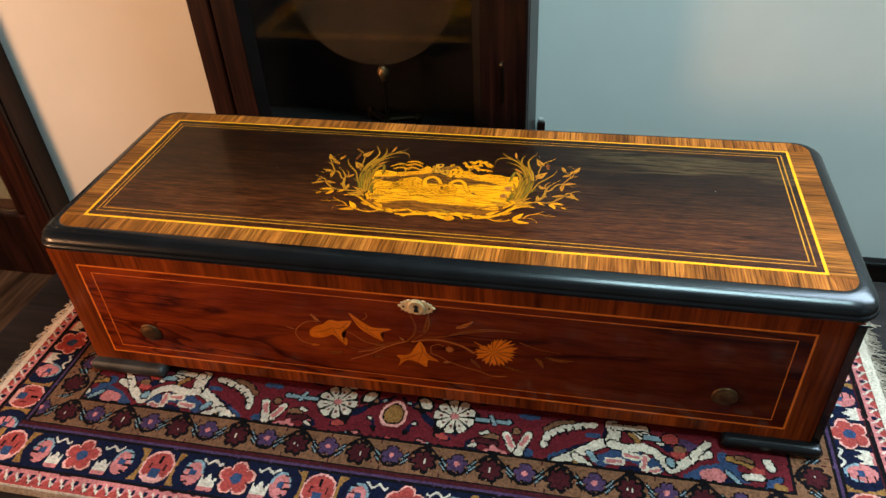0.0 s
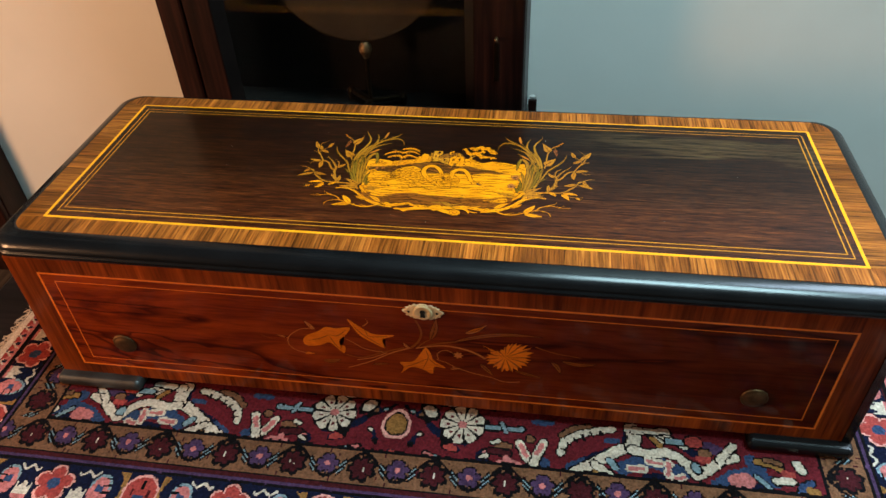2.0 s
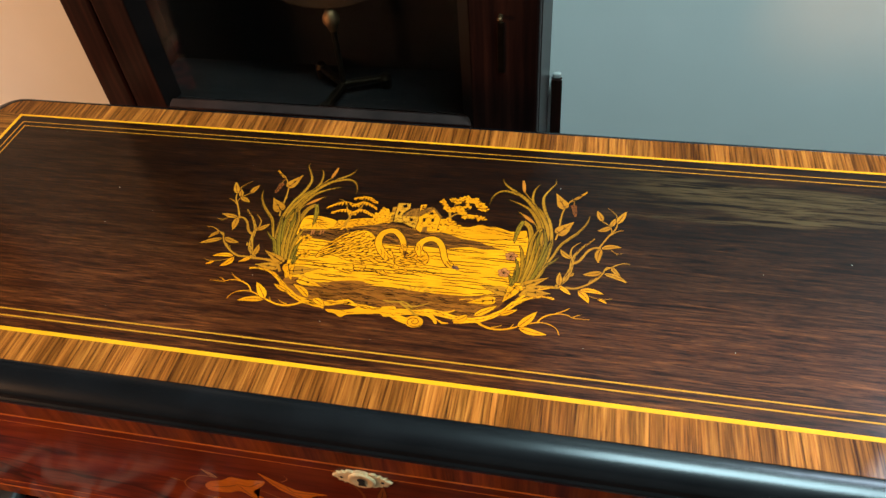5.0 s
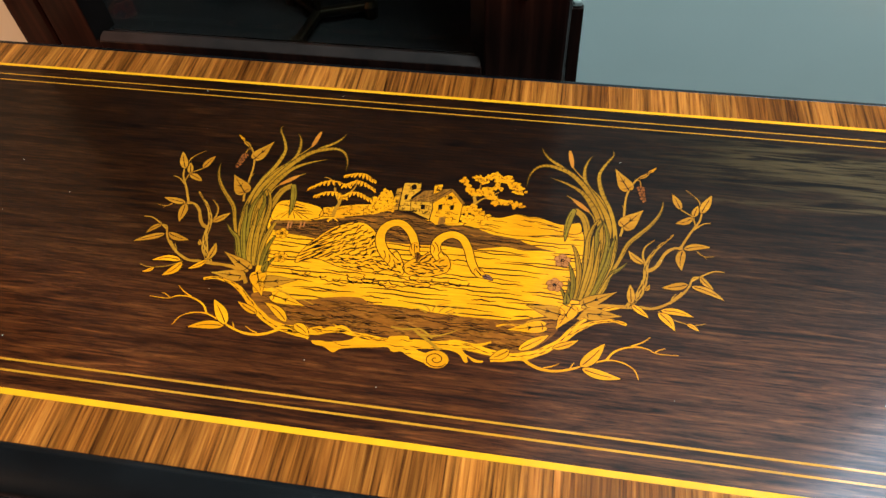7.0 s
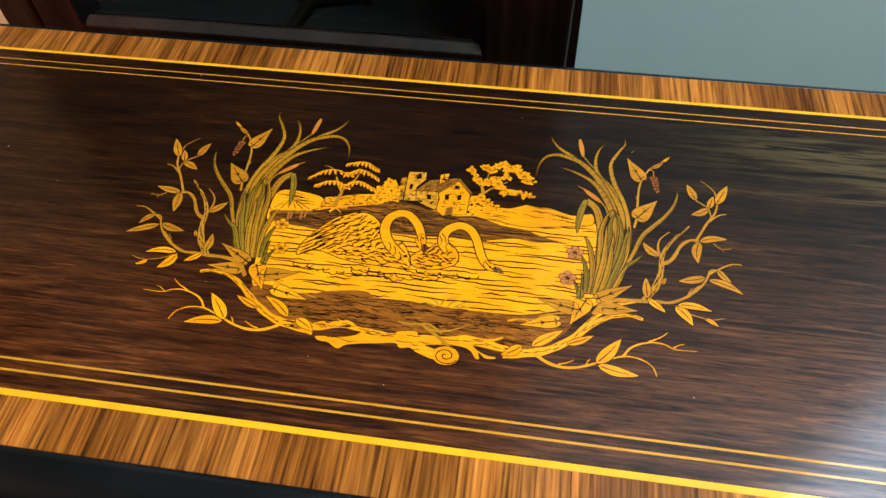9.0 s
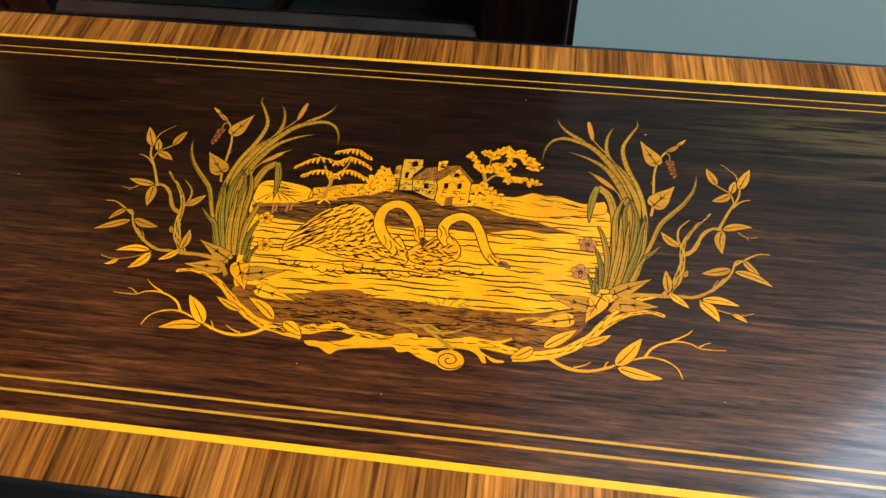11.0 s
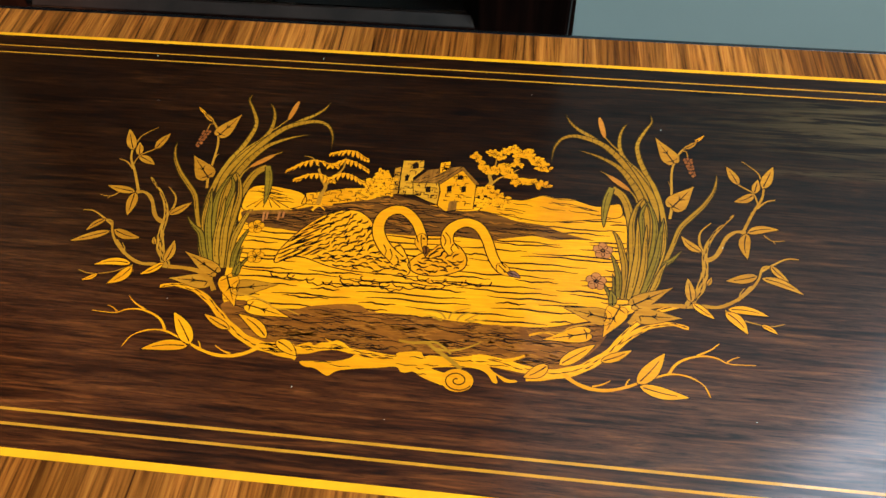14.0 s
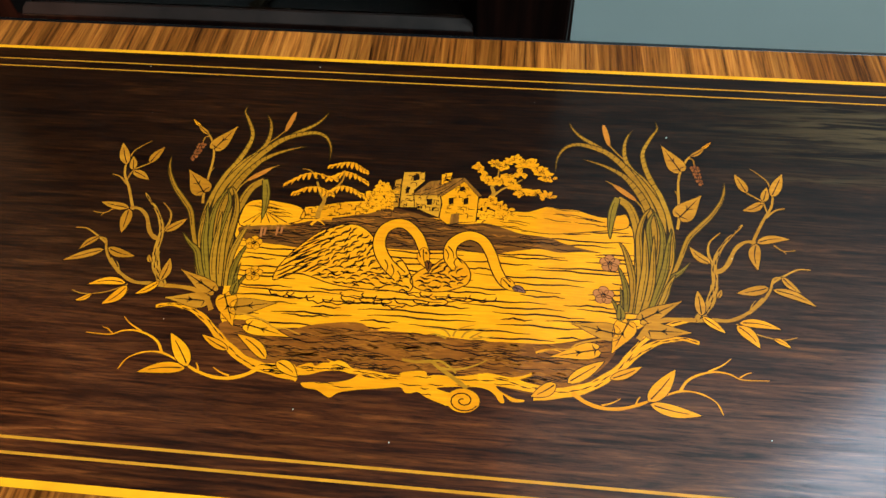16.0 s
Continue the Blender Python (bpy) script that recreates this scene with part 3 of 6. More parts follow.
def crossband():
    """Veneer laid in short pieces round the lid, grain across the band, mitred at the corners."""
    z = LID_Z + 0.0001
    rng = random.Random(11)

    def cuts(lo, hi):
        at = [lo]
        while at[-1] < hi - 0.05:
            at.append(at[-1] + rng.uniform(0.016, 0.040))
        return at + [hi]
    for y_in, y_out in ((IN_Y0, LY0 + 0.0002), (IN_Y1, LY1 - 0.0002)):
        xs = cuts(-IN_X, IN_X)
        lean = 0.0
        for i, (a, b) in enumerate(zip(xs, xs[1:])):
            last, lean = lean, (0 if i == len(xs) - 2 else rng.uniform(-0.002, 0.002))
            xo, x2 = (-LX + 0.016 if i == 0 else a + last), (LX - 0.016 if i == len(xs) - 2 else b + lean)
            part("veneer_piece", flat([(a + 0.00008, y_in), (b - 0.00008, y_in), (x2 - 0.00008, y_out), (xo + 0.00008, y_out)], z), BAND_Y, lid)
    for s in (-1, 1):
        ys = cuts(IN_Y0, IN_Y1)
        for i, (a, b) in enumerate(zip(ys, ys[1:])):
            y1, y2 = (LY0 + 0.016 if i == 0 else a), (LY1 - 0.016 if i == len(ys) - 2 else b)
            part("veneer_piece", flat([(s * IN_X, a + 0.00008), (s * IN_X, b - 0.00008), (s * (LX - 0.0002), y2 - 0.00008), (s * (LX - 0.0002), y1 + 0.00008)], z), BAND_X, lid)


crossband()
for x0, x1, y0, y1, w, m in ((-0.3595, 0.3595, 0.0, 0.2085, 0.0028, STRING), (-0.3520, 0.3520, 0.0096, 0.2000, 0.0010, STRING_THIN), (-0.3475, 0.3475, 0.0148, 0.1950, 0.0010, STRING_THIN)):
    part("stringing", line_frame(x0, x1, y0, y1, w, lambda a, b: (a, b, LID_Z + 0.0002), 0.7), m, lid)

# carcass
body = part("front_panel", cuboid(-0.3865, 0.3865, PANEL_Y, PANEL_Y + 0.012, 0.024, 0.1824, bevel=0.0012), FRONT_BAND, music_box, "reddish rosewood front with crossbanding")
for x in (-0.3870, 0.3750):
    part("side_panel", cuboid(x, x + 0.012, PANEL_Y + 0.0122, 0.2140, 0.024, 0.1812, bevel=0.001), EBONY, music_box, "plain ebonised side")
part("back_panel", cuboid(-0.3748, 0.3748, 0.2020, 0.2140, 0.024, 0.1812), EBONY, music_box)
part("base_board", cuboid(-0.3748, 0.3748, PANEL_Y + 0.0122, 0.2018, 0.024, 0.034), EBONY, music_box)
FX, FX0, FZ0, FZ1 = 0.3530, -0.3575, 0.0410, 0.1645


def on_front(a, b, out=0.0002):
    return (a, PANEL_Y - out, b)


def front_sheet(x0, x1, z0, z1, out):
    bm = bmesh.new()
    bm.faces.new([bm.verts.new((x, PANEL_Y - out, z)) for x, z in ((x0, z0), (x1, z0), (x1, z1), (x0, z1))])
    return bm


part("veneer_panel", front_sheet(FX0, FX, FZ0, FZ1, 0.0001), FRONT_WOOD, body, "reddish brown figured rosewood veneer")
part("stringing", line_frame(FX0, FX, FZ0, FZ1, 0.0020, lambda a, b: on_front(a, b)), FRONT_STRING, body)
part("stringing", line_frame(-0.344, 0.3395, 0.0515, 0.1555, 0.0009, lambda a, b: on_front(a, b)), FRONT_STRING, body)

for sx in (-1, 1):
    for y0, y1 in ((-0.0515, 0.03), (0.15, 0.2235)):
        a, b = sorted((sx * 0.3905, sx * 0.2985))
        part("foot", cuboid(a, b, y0, y1, RUG_Z, 0.0265, bevel=0.0055, seg=4), EBONY_WORN if sx < 0 else EBONY, music_box, "worn black foot" if sx < 0 else "black bracket foot", smooth=False)
for x in (-0.301, 0.293):
    bm = lathe(bmesh.new(), [(0.0118, 0.0002), (0.0118, 0.0012), (0.0106, 0.0024), (0.0098, 0.0022), (0.0090, 0.0030), (0.0055, 0.0041), (0.0018, 0.0044), (0.0002, 0.0040)], (x, PANEL_Y, 0.0765), "-Y")
    part("brass_stud", bm, BRASS, body, "dull aged brass stud", smooth=True)

part("corner_bead", cuboid(0.3800, 0.3880, PANEL_Y - 0.0012, PANEL_Y - 0.0001, 0.024, 0.1811, bevel=0.0005), EBONY, body, "ebonised corner strip")


def escutcheon():
    bm = bmesh.new()
    cx, cz = 0.0015, 0.1525
    quarter = [(18.6, 0.3), (16.4, 2.0), (14.4, 2.4), (15.6, 5.0), (12.8, 4.8), (11.8, 7.0), (9.8, 6.2), (8.8, 8.2), (6.6, 8.8), (4.6, 7.8), (2.8, 9.2)]
    half = quarter + [(0.0, 9.4)] + [(-x, z) for x, z in reversed(quarter)]
    loop = half + [(x, -z) for x, z in reversed(half)]
    outline = [(cx + x / 1000, cz + z / 1000) for x, z in loop]
    n = len(outline)
    lo = [bm.verts.new((x, PANEL_Y - 0.0003, z)) for x, z in outline]
    hi = [bm.verts.new((cx + (x - cx) * 0.96, PANEL_Y - 0.0016, cz + (z - cz) * 0.94)) for x, z in outline]
    bm.faces.new(hi)
    for i in range(n):
        bm.faces.new((lo[i], lo[(i + 1) % n], hi[(i + 1) % n], hi[i]))
    e = part("escutcheon", bm, IVORY, body, "pale pierced keyhole plate")
    ring = lathe(bmesh.new(), [(0.0084, 0.0012), (0.0084, 0.0022), (0.0074, 0.0030), (0.0060, 0.0026), (0.0002, 0.0022)], (cx, PANEL_Y, cz), "-Y")
    part("keyhole_ring", ring, IVORY, e, smooth=True)
    hole = bmesh.new()
    pts = [(0.0024 * math.cos(radians(a)), 0.0018 + 0.0024 * math.sin(radians(a))) for a in range(-50, 231, 20)] + [(-0.0026, -0.0050), (0.0026, -0.0050)]
    hole.faces.new([hole.verts.new((cx + x, PANEL_Y - 0.0031, cz + z)) for x, z in pts])
    part("keyhole", hole, HOLE, e)
    for sx in (-1, 1):
        h = bmesh.new()
        h.faces.new([h.verts.new((cx + sx * 0.0125 + 0.0011 * math.cos(a), PANEL_Y - 0.00175, cz + 0.0014 * math.sin(a))) for a in [k * math.pi / 6 for k in range(12)]])
        part("piercing", h, HOLE, e)


escutcheon()

# ---- tall glazed cabinet behind ----
def tall_cabinet():
    c = thing("glazed_cabinet", (-0.16, 0.40, FLOOR_Z), "tall dark mahogany cabinet with a glazed door against the wall", "cabinet")
    x0, x1, yf, yb, top = -0.392, 0.066, 0.350, 0.478, 1.45
    part("side_panel", cuboid(x0, x0 + 0.018, yf + 0.001, yb, FLOOR_Z, top, bevel=0.002), MAHOGANY, c)
    part("side_panel", cuboid(x1 - 0.018, x1, yf + 0.001, yb, FLOOR_Z, top, bevel=0.002), MAHOGANY, c)
    part("back_panel", cuboid(x0 + 0.0185, x1 - 0.0185, yb - 0.012, yb - 0.001, FLOOR_Z, top), INNER_SHADE, c)
    part("top_panel", cuboid(x0 - 0.02, x1 + 0.02, yf - 0.02, yb, top + 0.0005, top + 0.03, bevel=0.006), MAHOGANY, c)
    part("shelf", cuboid(x0 + 0.0185, x1 - 0.0185, yf + 0.02, yb - 0.0125, 0.075, 0.092), INNER_SHADE, c)
    part("plinth", cuboid(x0 - 0.008, x1 + 0.008, yf - 0.012, yf + 0.0005, FLOOR_Z, FLOOR_Z + 0.18, bevel=0.004), MAHOGANY, c)
    # the outer post beside the door
    part("post", cuboid(x0 + 0.0003, -0.358, yf - 0.006, yf + 0.0005, FLOOR_Z + 0.181, top, bevel=0.004), MAHOGANY, c)
    dx0, dx1, dz0, dz1 = -0.355, x1 - 0.001, FLOOR_Z + 0.185, top - 0.01
    gx0, gx1, gz0, gz1 = -0.317, 0.002, 0.128, 1.38
    frame_bm = bmesh.new()
    door = part("door", box(frame_bm, gx0 - 0.0001, gx1 + 0.0001, yf - 0.010, yf + 0.006, dz0, gz0 - 0.0120, bevel=0.001), MAHOGANY, c, "closed glazed door")
    part("stile", cuboid(dx0, gx0 - 0.0005, yf - 0.010, yf + 0.006, dz0, dz1, bevel=0.003), MAHOGANY, door)
    part("stile", cuboid(gx1 + 0.0005, dx1, yf - 0.010, yf + 0.006, dz0, dz1, bevel=0.003), MAHOGANY, door)
    part("rail", cuboid(gx0, gx1, yf - 0.010, yf + 0.006, gz1, dz1, bevel=0.003), MAHOGANY, door)
    # sloping bead round the glass
    bead = bmesh.new()
    a = [bead.verts.new((x, yf - 0.0102, z)) for x, z in ((gx0 - 0.002, gz0 - 0.0118), (gx1 + 0.002, gz0 - 0.0118), (gx1 + 0.002, gz1), (gx0 - 0.002, gz1))]
    b = [bead.verts.new((x, yf + 0.0045, z)) for x, z in ((gx0 + 0.010, gz0 - 0.006), (gx1 - 0.010, gz0 - 0.006), (gx1 - 0.010, gz1 - 0.01), (gx0 + 0.010, gz1 - 0.01))]
    for i in range(4):
        bead.faces.new((a[i], a[(i + 1) % 4], b[(i + 1) % 4], b[i]))
    bmesh.ops.delete(bead, geom=[f for f in bead.faces if f.calc_center_median().z < gz0], context="FACES_ONLY")
    part("glazing_bead", bead, BEAD_SHADED, door, "bevelled glazing bead")
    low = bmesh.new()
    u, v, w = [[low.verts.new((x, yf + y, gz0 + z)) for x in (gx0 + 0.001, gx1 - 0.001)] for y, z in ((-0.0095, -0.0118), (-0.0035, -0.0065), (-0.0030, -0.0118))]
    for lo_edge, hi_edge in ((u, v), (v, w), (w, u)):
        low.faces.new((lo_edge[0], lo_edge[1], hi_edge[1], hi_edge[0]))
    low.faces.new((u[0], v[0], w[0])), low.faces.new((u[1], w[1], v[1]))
    part("glazing_bead", low, BEAD_SHEEN, door, "sloping bottom bead, sheen put into its colour")
    pane = part("pane", cuboid(gx0 + 0.006, gx1 - 0.006, yf + 0.0050, yf + 0.0080, gz0 - 0.0115, gz1 - 0.004), GLASS, door)
    pane.visible_shadow = False
    plate = part("key_plate", cuboid(0.0285, 0.0345, yf - 0.0118, yf - 0.0101, 0.178, 0.228, bevel=0.0008), BRASS_DARK, door, "small dark brass key plate")
    part("key_knob", lathe(bmesh.new(), [(0.0022, 0.0102), (0.0016, 0.014), (0.0024, 0.016), (0.0014, 0.0175), (0.0003, 0.018)], (0.0315, yf, 0.233), "-Y", 16), BRASS, door, "small brass knob", smooth=True)
    return c


# one bead in two colours: shade painted on the sides, sheen on the bottom
BEAD_SHADED = plain("shaded_bead", (0.0055, 0.0026, 0.002), 0.6, 0.0, vary=0.3, size=30)
BEAD_SHEEN = plain("bead_painted_sheen", (0.030, 0.016, 0.013), 0.5, 0.0, vary=0.4, size=25)
# back and shelf near black: the cabinet's inner shade put into their colour
INNER_SHADE = plain("cabinet_inner_shade", (0.0045, 0.0034, 0.003), 0.8, vary=0.4, size=20)
BRASS_DARK = plain("dark_brass", (0.022, 0.014, 0.008), 0.5, metal=1.0, vary=0.3, size=90)
DISC = plain("brown_disc_metal", (0.018, 0.0085, 0.0028), 0.7, metal=0.0, vary=0.3, size=12, bump=0.05)
tall_cabinet()


def disc_stand():
    d = thing("display_disc", (-0.15, 0.425, 0.092), "large round brown metal disc on a small stand inside the cabinet", "disc")
    bm = lathe(bmesh.new(), [(0.120, -0.0012), (0.120, 0.0012), (0.10, 0.002), (0.012, 0.002), (0.0003, 0.0021)], (0, 0, 0), "-Y", 64)
    bmesh.ops.rotate(bm, verts=bm.verts, cent=(0, 0, 0), matrix=Matrix.Rotation(radians(-5), 3, "X"))
    bmesh.ops.translate(bm, verts=bm.verts, vec=(-0.158, 0.425, 0.312))
    part("disc", bm, DISC, d, smooth=False)
    part("pin", lathe(bmesh.new(), [(0.004, 0.168), (0.006, 0.174), (0.0085, 0.178), (0.0085, 0.184), (0.006, 0.188), (0.004, 0.191)], (-0.150, 0.415, 0), n=20), BRASS, d, "small brass collar", smooth=True)
    part("stem", lathe(bmesh.new(), [(0.003, 0.105), (0.003, 0.170)], (-0.150, 0.415, 0), n=12), BRASS_DARK, d)
    for a in (20, 140, 260):
        foot = cuboid(0.0, 0.048, -0.004, 0.004, 0.0, 0.007, bevel=0.002)
        bmesh.ops.rotate(foot, verts=foot.verts, cent=(0, 0, 0), matrix=Matrix.Rotation(radians(a), 3, "Z"))
        bmesh.ops.translate(foot, verts=foot.verts, vec=(-0.150, 0.415, 0.100))
        part("foot", foot, BRASS_DARK, d)
        end = lathe(bmesh.new(), [(0.006, 0.0922), (0.007, 0.104), (0.004, 0.109)], (-0.150 + 0.045 * math.cos(radians(a)), 0.415 + 0.045 * math.sin(radians(a)), 0), n=12)
        part("pad", end, BRASS_DARK, d)


for dull in (BEAD_SHADED, BEAD_SHEEN, DISC, INNER_SHADE, MAHOGANY, TABLE_WOOD):
    dull.node_tree.nodes["Principled BSDF"].inputs["Specular IOR Level"].default_value = 0.12
disc_stand()


def leaning_slat():
    s = thing("wooden_slat", (0.085, 0.47, FLOOR_Z), "narrow dark wooden slat leaning upright between cabinet and wall", "slat")
    bm = cuboid(-0.006, 0.006, -0.004, 0.004, 0, 0.372, bevel=0.001)
    bmesh.ops.rotate(bm, verts=bm.verts, cent=(0, 0, 0), matrix=Matrix.Rotation(radians(-3), 3, "X") @ Matrix.Rotation(radians(-1.0), 3, "Y"))
    bmesh.ops.translate(bm, verts=bm.verts, vec=(0.080, 0.472, FLOOR_Z + 0.0005))
    slat = part("slat", bm, MAHOGANY, s)
    tip = cuboid(-0.0045, 0.0045, -0.003, 0.003, 0, 0.007, bevel=0.002)
    bmesh.ops.translate(tip, verts=tip.verts, vec=(0.0735, 0.4915, FLOOR_Z + 0.3725))
    part("cap", tip, IVORY_CAP, slat, "pale end")


IVORY_CAP = plain("pale_cap", (0.30, 0.29, 0.27), 0.6)
leaning_slat()


# ---- glazed case at the other side ----
CASE_LINING = plain("case_lining", (0.105, 0.112, 0.095), 0.8, vary=0.35, size=9)


def side_case():
    c = thing("display_case", (-1.04, 0.46, FLOOR_Z), "dark wooden display case with a pale glazed front", "display case")
    x1, yf, yb, top = -0.852, 0.440, 0.495, 1.3
    part("side_panel", cuboid(x1 - 0.02, x1, yf + 0.001, yb, FLOOR_Z, top, bevel=0.002), MAHOGANY, c)
    part("post", cuboid(x1 - 0.052, x1, yf - 0.012, yf + 0.0005, FLOOR_Z, top, bevel=0.004), MAHOGANY, c)
    part("post", cuboid(-1.392, -1.34, yf - 0.012, yf + 0.0005, FLOOR_Z, top, bevel=0.004), MAHOGANY, c)
    part("bottom_rail", cuboid(-1.3395, x1 - 0.0525, yf - 0.010, yf + 0.012, FLOOR_Z, -0.150, bevel=0.004), MAHOGANY, c)
    part("bead", cuboid(x1 - 0.074, x1 - 0.0525, yf - 0.006, yf + 0.012, -0.1495, top, bevel=0.006), MAHOGANY, c)
    part("top_panel", cuboid(-1.40, x1 + 0.01, yf - 0.02, yb, top + 0.0005, top + 0.03, bevel=0.005), MAHOGANY, c)
    part("back_panel", cuboid(-1.371, x1 - 0.0205, yb - 0.012, yb - 0.001, FLOOR_Z, top), CASE_LINING, c, "grey-green back lining")
    part("side_panel", cuboid(-1.392, -1.372, yf + 0.001, yb, FLOOR_Z, top, bevel=0.002), MAHOGANY, c)
    pane = part("pane", cuboid(-1.3395, x1 - 0.0745, yf + 0.002, yf + 0.005, -0.1495, top), GLASS, c)
    pane.visible_shadow = False
    part("shelf", cuboid(-1.371, x1 - 0.0205, yf + 0.013, yb - 0.0125, -0.165, -0.151), MAHOGANY, c)


side_case()

# ---- marquetry ----
def inlay_wood(name, lo, hi, fine=(90, 900, 300)):
    m, n, l, b = material(name, 0.45, 0.4, 0, 0.06)
    f = grain_noise(n, l, fine, 5, 0.6)
    g = grain_noise(n, l, (45, 45, 45), 4)
    info = n.new("ShaderNodeObjectInfo")
    c = ramp(n, l, f, [(0.3, lo), (0.7, hi)])
    w = ramp(n, l, g, [(0.3, (0.90, 0.86, 0.82)), (0.65, (1.08, 1.08, 1.08))])
    v = ramp(n, l, info.outputs["Random"], [(0.0, (0.86, 0.82, 0.76)), (1.0, (1.05, 1.05, 1.05))])
    l.new(mixed(n, l, mixed(n, l, c, w, 1.0), v, 1.0), b.inputs["Base Color"])
    return m


GOLDWOOD = inlay_wood("boxwood_inlay", (0.65, 0.186, 0.0025), (0.82, 0.262, 0.004))
TANWOOD = inlay_wood("tan_inlay", (0.34, 0.105, 0.006), (0.51, 0.172, 0.010))
TWIG = inlay_wood("twig_inlay", (0.33, 0.110, 0.008), (0.48, 0.175, 0.013))
REEDWOOD = inlay_wood("reed_inlay", (0.27, 0.100, 0.006), (0.42, 0.155, 0.009))
GREENWOOD = inlay_wood("green_stained_inlay", (0.155, 0.076, 0.006), (0.25, 0.118, 0.009))
RUSTWOOD = inlay_wood("rust_inlay", (0.40, 0.105, 0.010), (0.56, 0.160, 0.016))
BANKWOOD = inlay_wood("bank_inlay", (0.085, 0.020, 0.003), (0.26, 0.066, 0.007), (60, 420, 200))
FARBANK = inlay_wood("far_bank_inlay", (0.055, 0.016, 0.004), (0.20, 0.058, 0.008), (30, 420, 200))
BERRYWOOD = inlay_wood("berry_inlay", (0.20, 0.045, 0.010), (0.32, 0.080, 0.014))
BEAKWOOD = inlay_wood("beak_inlay", (0.13, 0.045, 0.03), (0.20, 0.07, 0.045))
PINKWOOD = inlay_wood("pink_inlay", (0.34, 0.090, 0.022), (0.46, 0.130, 0.032))
HOUSEWOOD = inlay_wood("house_inlay", (0.44, 0.145, 0.008), (0.64, 0.235, 0.013))
ROOFWOOD = inlay_wood("roof_inlay", (0.11, 0.033, 0.005), (0.32, 0.10, 0.012), (700, 90, 200))
BANK_PALE = inlay_wood("light_bank_grain", (0.20, 0.052, 0.006), (0.38, 0.108, 0.011))
ENGRAVED = plain("engraved_line", (0.012, 0.004, 0.0015), 0.45, 0.5, coat_rough=0.06)
BANK_LINE = plain("dark_bank_grain", (0.014, 0.0045, 0.002), 0.45, 0.4)
REED_EDGE = plain("dark_reed_edge", (0.032, 0.013, 0.002), 0.45, 0.4)
FLOWERWOOD = inlay_wood("orange_flower_inlay", (0.56, 0.125, 0.006), (0.84, 0.225, 0.011), (90, 300, 900))
PALEFLOWER = inlay_wood("pale_flower_inlay", (0.42, 0.13, 0.03), (0.55, 0.18, 0.04), (90, 300, 900))
DIMFLOWER = inlay_wood("dim_stem_inlay", (0.21, 0.055, 0.008), (0.29, 0.08, 0.012), (90, 300, 900))
PIC_X, PIC_Y = 0.0015, 0.105
LAYER = 0.00001
depth_step = [0]


def to_surface(s, x, y, layer):
    """Millimetres in the picture to the lid (s = 1 or its mirror -1), or to the front (s = 0)."""
    if s == 0:
        return Vector((x / 1000, PANEL_Y - 0.0002 - LAYER * layer, 0.10 + y / 1000))
    if s < 0:
        x, y = 0.9951 * x - 0.0053 * y - 0.38, -0.0146 * x + 1.0121 * y - 0.39
    return Vector((PIC_X + s * x / 1000, PIC_Y + y / 1000, LID_Z + 0.0002 + LAYER * layer))


def catmull(points, per=6, closed=False):
    ps = [Vector(p) for p in points]
    n = len(ps)
    res = []
    for i in range(n if closed else n - 1):
        if closed:
            a, b, c, d = ps[i - 1], ps[i], ps[(i + 1) % n], ps[(i + 2) % n]
        else:
            a, b, c, d = ps[max(0, i - 1)], ps[i], ps[i + 1], ps[min(n - 1, i + 2)]
        for k in range(per):
            t = k / per
            res.append(0.5 * ((2 * b) + (c - a) * t + (2 * a - 5 * b + 4 * c - d) * t * t + (3 * b - a - 3 * c + d) * t ** 3))
    if not closed:
        res.append(ps[-1])
    return res


def ribbon(bm, s, pts, widths, layer, mat=0):
    last = None
    for i, p in enumerate(pts):
        d = (pts[min(i + 1, len(pts) - 1)] - pts[max(i - 1, 0)])
        d = d.normalized() if d.length > 1e-6 else Vector((1, 0))
        nrm = Vector((-d.y, d.x)) * widths[i] / 2
        a, b = bm.verts.new(to_surface(s, *(p + nrm), layer)), bm.verts.new(to_surface(s, *(p - nrm), layer))
        if last:
            bm.faces.new((last[0], last[1], b, a)).material_index = mat
        last = (a, b)


def inlay_parent(s):
    return lid if s else body


def next_layer(layer):
    """A hair of height of its own for each piece, so that no two lie in one plane."""
    depth_step[0] = (depth_step[0] + 1) % 60
    return 1.5 * layer + depth_step[0] / 64


def leaf(s, bx, by, tx, ty, w, m, layer=4):
    lay = next_layer(layer)
    bm = bmesh.new()
    b, t = Vector((bx, by)), Vector((tx, ty))
    d = t - b
    side = Vector((-d.y, d.x)).normalized()
    bend = random.uniform(-0.10, 0.10) * d.length
    n = 12
    mid = [b + d * (i / n) + side * bend * math.sin(math.pi * i / n) for i in range(n + 1)]
    shape = [w * (math.sin(math.pi * (i / n) ** 0.72) ** 0.85 if 0 < i < n else 0.02) for i in range(n + 1)]
    ribbon(bm, s, mid, shape, lay)
    for q in (-0.5, 0.5):
        ribbon(bm, s, [p + side * q * k for p, k in zip(mid, shape)], [0.30] * (n + 1), lay + 0.4, 1)
    vein = 0.50 if w > 2.2 else 0.32
    ribbon(bm, s, mid[1:-3], [vein * (1 - 0.6 * i / n) for i in range(n - 3)], lay + 0.4, 1)
    if w > 7.5:
        for k in (3, 5, 7):
            for q in (-1, 1):
                ribbon(bm, s, [mid[k], mid[k] + d * 0.09 + side * q * w * 0.22, mid[k] + d * 0.13 + side * q * w * 0.34], [0.42, 0.36, 0.2], lay + 0.4, 1)
    part("leaf", bm, [m, ENGRAVED], inlay_parent(s))


